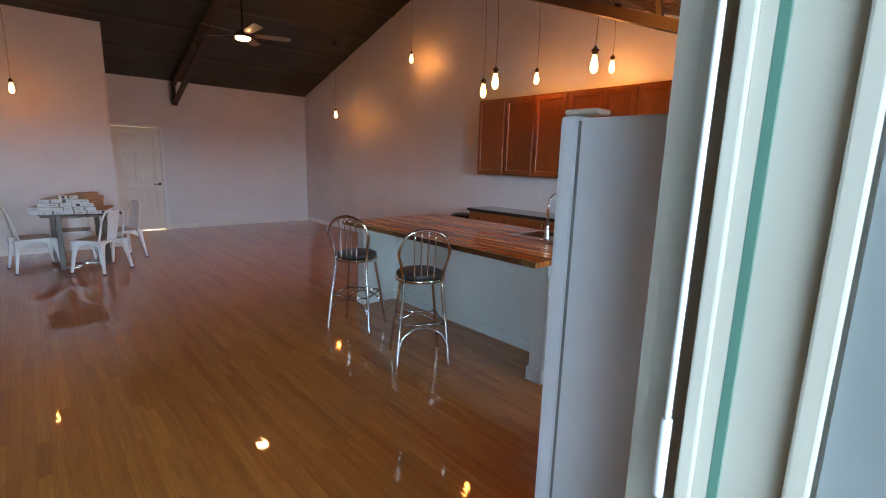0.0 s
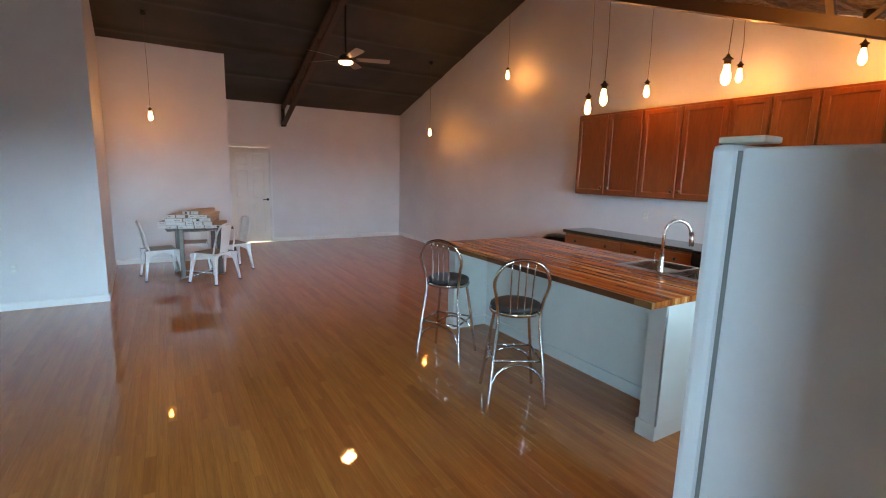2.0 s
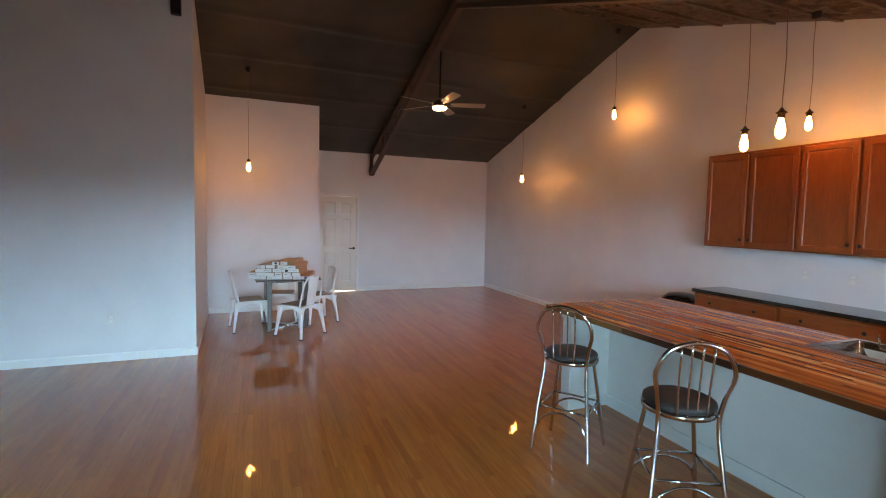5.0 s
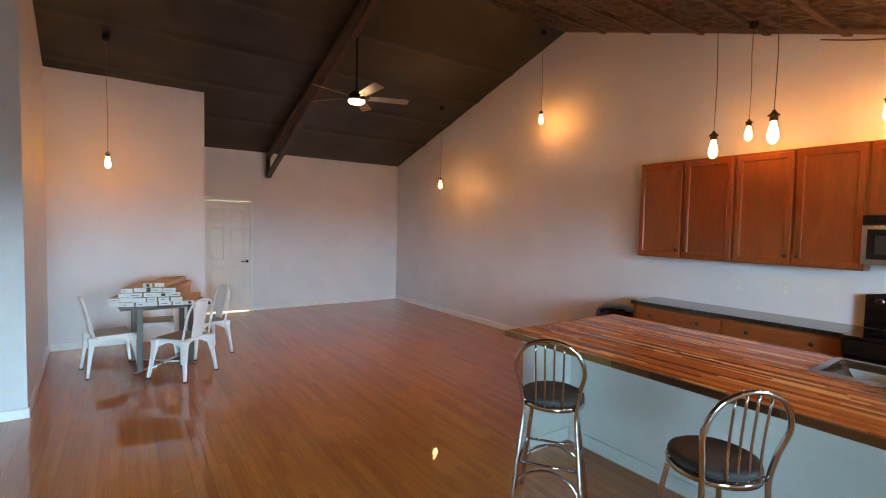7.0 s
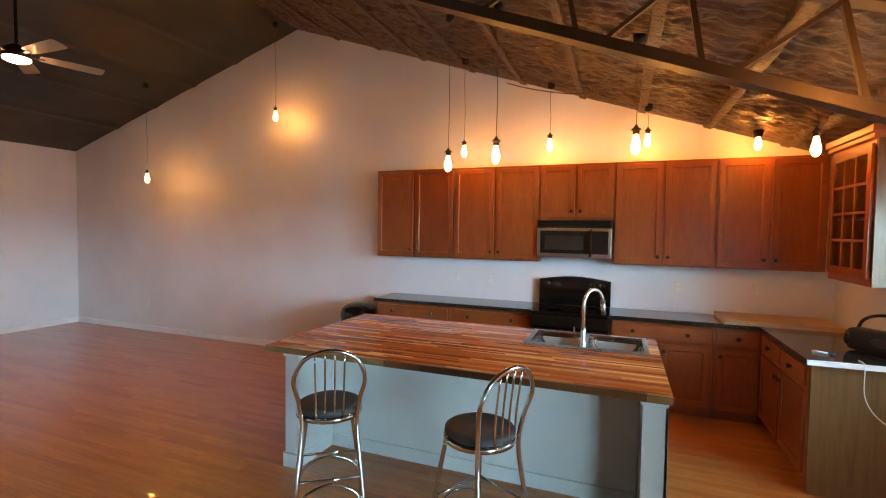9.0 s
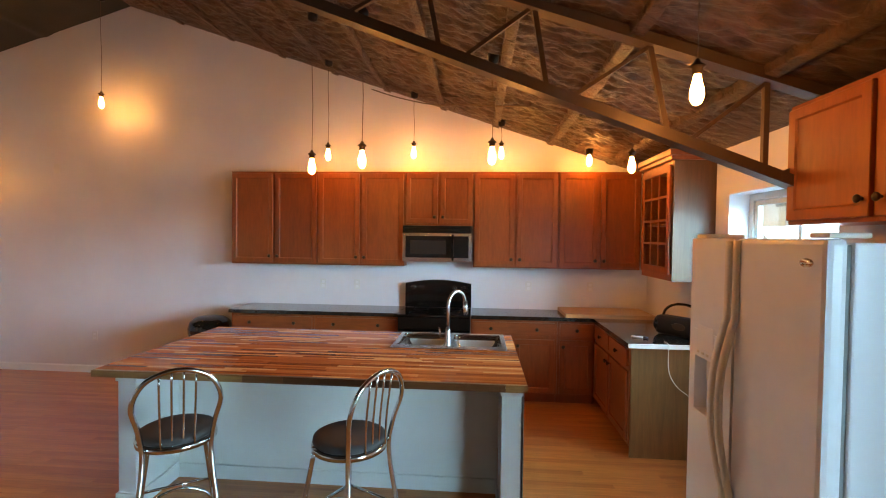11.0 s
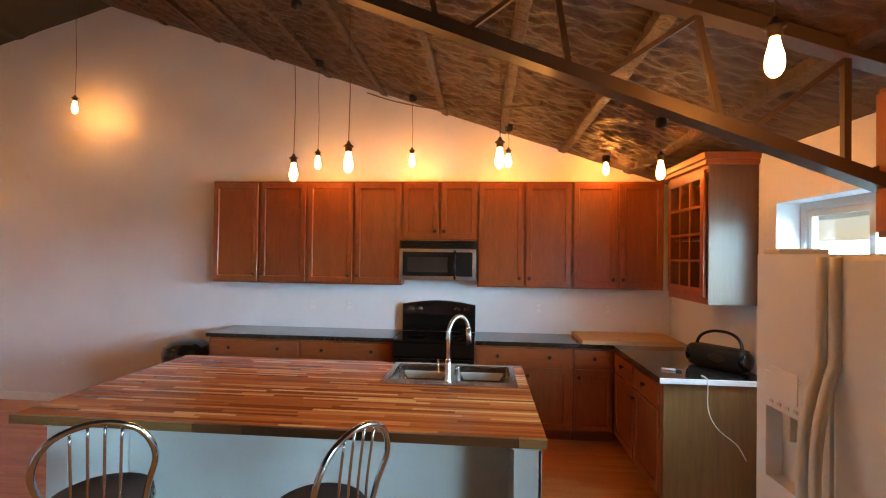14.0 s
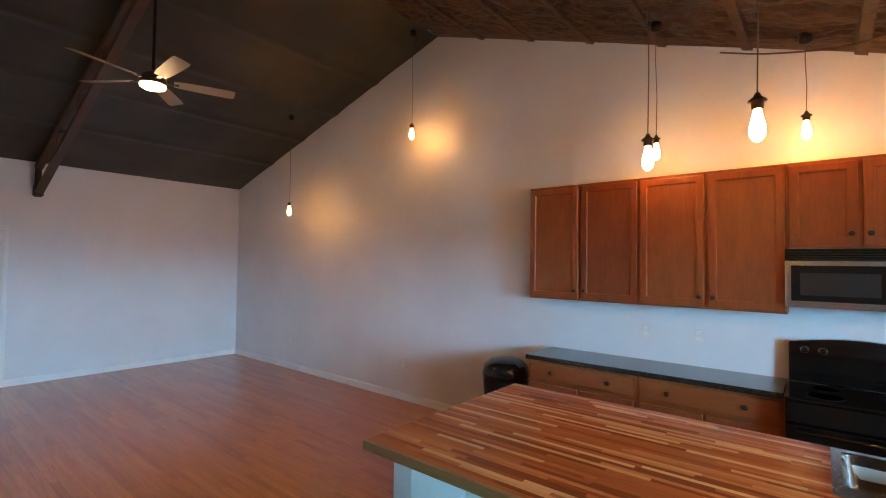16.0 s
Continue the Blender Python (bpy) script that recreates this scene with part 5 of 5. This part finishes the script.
# speaker on the box-room wall
sp = thing("wall_speaker", "small black speaker on the box-room wall", "speaker", pose(-0.57, PY, 3.90))
part("cabinet", B((-0.05, 0.05, -0.10, -0.03, -0.07, 0.10), bevel=0.006), BLACKMATT, sp)
part("wall_bracket", B((-0.015, 0.015, -0.03, -0.001, -0.02, 0.05)), BLACKMETAL, sp)

# ---------------------------------------------------------------- small things


def outlet(m, label="white double socket outlet on the wall"):
    t = thing("wall_outlet", label, "outlet", m, "socket outlets")
    part("plate", B((-0.036, 0.036, -0.006, -0.001, -0.058, 0.058), bevel=0.002), PLATE, t)
    for z in (-0.024, 0.024):
        part("socket_face", B((-0.017, 0.017, -0.0085, -0.0062, z - 0.015, z + 0.015), bevel=0.001), TRIM, t)
    return t


o1 = outlet(pose(XE, 6.899, 0.455, 0, 0, -90))
for y, z in ((9.44, 0.46), (3.99, 1.17), (3.58, 1.17), (1.573, 1.185), (0.879, 1.19)):
    copy_thing(o1, pose(XE, y, z, 0, 0, -90))
copy_thing(o1, pose(-1.255, PY, 0.47))
copy_thing(o1, pose(-0.4515, 7.67, 0.45, 0, 0, 87.4))
sw = thing("light_switch", "white rocker switch plate on the kitchen gable", "switch", pose(XE, 7.39, 2.53, 0, 0, -90))
part("plate", B((-0.036, 0.036, -0.006, -0.001, -0.058, 0.058), bevel=0.002), PLATE, sw)

bin_ = thing("trash_bin", "black domed plastic trash bin at the end of the cabinets", "trash bin", pose(5.20, 5.235, 0))
part("bin_body", lathe([(0.17, 0.0), (0.19, 0.02), (0.225, 0.60), (0.225, 0.62)], 32), BLACKMATT, bin_, smooth=True)
part("dome_lid", lathe([(0.235, 0.605), (0.235, 0.66), (0.215, 0.735), (0.15, 0.785), (0.06, 0.802), (0.01, 0.803)], 32), BLACKGLOSS, bin_, "glossy black domed lid", True)

cb = thing("cutting_board", "thick pale butcher-block slab lying on the corner worktop", "cutting board", pose(4.93, 1.24, 0.9215, 0, 0, 0))
for k in range(10):
    part("board_strip", B((0.052 * k, 0.052 * k + 0.0515, -0.90, 0.0, 0.0, 0.038)), BOARDWOOD, cb)

ra = thing("boombox", "black portable radio with an arched carrying handle", "radio", pose(4.14, 0.435, 0.9215, 0, 0, 36))
bm = B((-0.20, 0.20, -0.065, 0.065, 0.004, 0.165), bevel=0.035)
part("case", bm, BLACKMATT, ra, smooth=True)
for s in (-1, 1):
    part("speaker_end", lathe([(0.066, 0), (0.072, 0.02), (0.064, 0.04), (0.03, 0.045)], 20, m=pose(0, 0, 0, 0, 90 * s), at=(s * 0.17, 0, 0.084)), BLACKGLOSS, ra, smooth=True)
part("badge_oval", lathe([(0.06, 0), (0.058, 0.003), (0.05, 0.003)], 24, m=Matrix.Diagonal((1, 1, 0.5, 1)) @ pose(0, 0, 0, 90), at=(-0.02, -0.065, 0.088)), BRONZE, ra)
part("badge_oval", lathe([(0.06, 0), (0.058, 0.003), (0.05, 0.003)], 24, m=Matrix.Diagonal((1, 1, 0.5, 1)) @ pose(0, 0, 180) @ pose(0, 0, -180, -90), at=(-0.02, 0.065, 0.088)), BRONZE, ra)
part("handle", tube(curve([(-0.17, 0, 0.13), (-0.15, 0, 0.22), (-0.08, 0, 0.268), (0.04, 0, 0.268), (0.13, 0, 0.22), (0.17, 0, 0.13)], 6), 0.011, 10), BLACKGLOSS, ra, smooth=True)

pen = thing("marker_pen", "white marker pen lying on the worktop", "pen", pose(4.03, 0.815, 0.9295, 0, 0, -114))
part("barrel", tube([(-0.055, 0, 0), (0.035, 0, 0)], 0.007, 10), PAPER, pen, smooth=True)
part("cap", tube([(0.035, 0, 0), (0.075, 0, 0)], 0.0075, 10), INK, pen, smooth=True)
wire = thing("charging_cable", "thin white cable hanging over the worktop end", "cable")
part("cord", tube(curve([(3.90, 0.66, 0.925), (3.82, 0.665, 0.926), (3.797, 0.665, 0.90), (3.797, 0.66, 0.72), (3.797, 0.60, 0.60), (3.797, 0.48, 0.50), (3.797, 0.42, 0.40)], 8), 0.003, 6), PAPER, wire, smooth=True)

run = thing("ceiling_cable", "thin pale cable stapled across the foam ceiling", "cable")
part("cord", tube(curve([(x, y, roof(y) - 0.035) for x, y in ((5.44, 3.42), (5.42, 3.10), (5.22, 2.67), (4.84, 2.34), (4.53, 2.02), (4.2, 1.73))], 6), 0.006, 6), CORD, run, smooth=True)

# ---------------------------------------------------------------- floor strips
SW = 0.057
rng = random.Random(3)
strip_mesh = {}
vs, fs = [], []
count = 0
nx = int((XE - XW) / SW) + 1
for i in range(nx):
    x0 = XE - (i + 1) * SW
    y = 0.0 - rng.uniform(0.0, 0.6)
    end = YN if x0 > PXW else YB
    while y < end:
        ln = round(rng.uniform(0.35, 1.5) / 0.05) * 0.05
        a, c = max(y, 0.0), min(y + ln, end)
        y += ln
        if c - a < 0.02:
            continue
        dz = rng.uniform(-0.0003, 0.0003)
        near = 0.9 < x0 < 2.75 and 1.9 < (a + c) / 2 < 6.6 and abs((c - a) - ln) < 1e-6
        if near and count < 300:
            key = round(ln, 3)
            if key not in strip_mesh:
                bm = B((0.0003, SW - 0.0003, 0.0004, ln - 0.0004, -0.012, 0.0))
                strip_mesh[key] = mesh_of(bm, "floor_strip", FLOORING)
            ob = new("floor_strip", strip_mesh[key])
            ob.parent = floor
            ob.location = (x0, a, dz)
            ob.rotation_euler = (0, rng.uniform(-0.004, 0.004), 0)
            count += 1
        else:
            n = len(vs)
            tl = rng.uniform(-0.00011, 0.00011)
            p, q, r, s = x0 + 0.0003, x0 + SW - 0.0003, a + 0.0004, c - 0.0004
            vs += [(p, r, dz - tl), (q, r, dz + tl), (q, s, dz + tl), (p, s, dz - tl), (p, r, -0.012), (q, r, -0.012), (q, s, -0.012), (p, s, -0.012)]
            fs += [(n, n + 1, n + 2, n + 3), (n, n + 4, n + 5, n + 1), (n + 1, n + 5, n + 6, n + 2), (n + 2, n + 6, n + 7, n + 3), (n + 3, n + 7, n + 4, n)]
me = bpy.data.meshes.new("floor_strips")
me.from_pydata(vs, [], fs)
me.materials.append(FLOORING_REST)
rest = new("floor_strips", me)
rest.parent = floor
tagged(rest, kind="stuff")
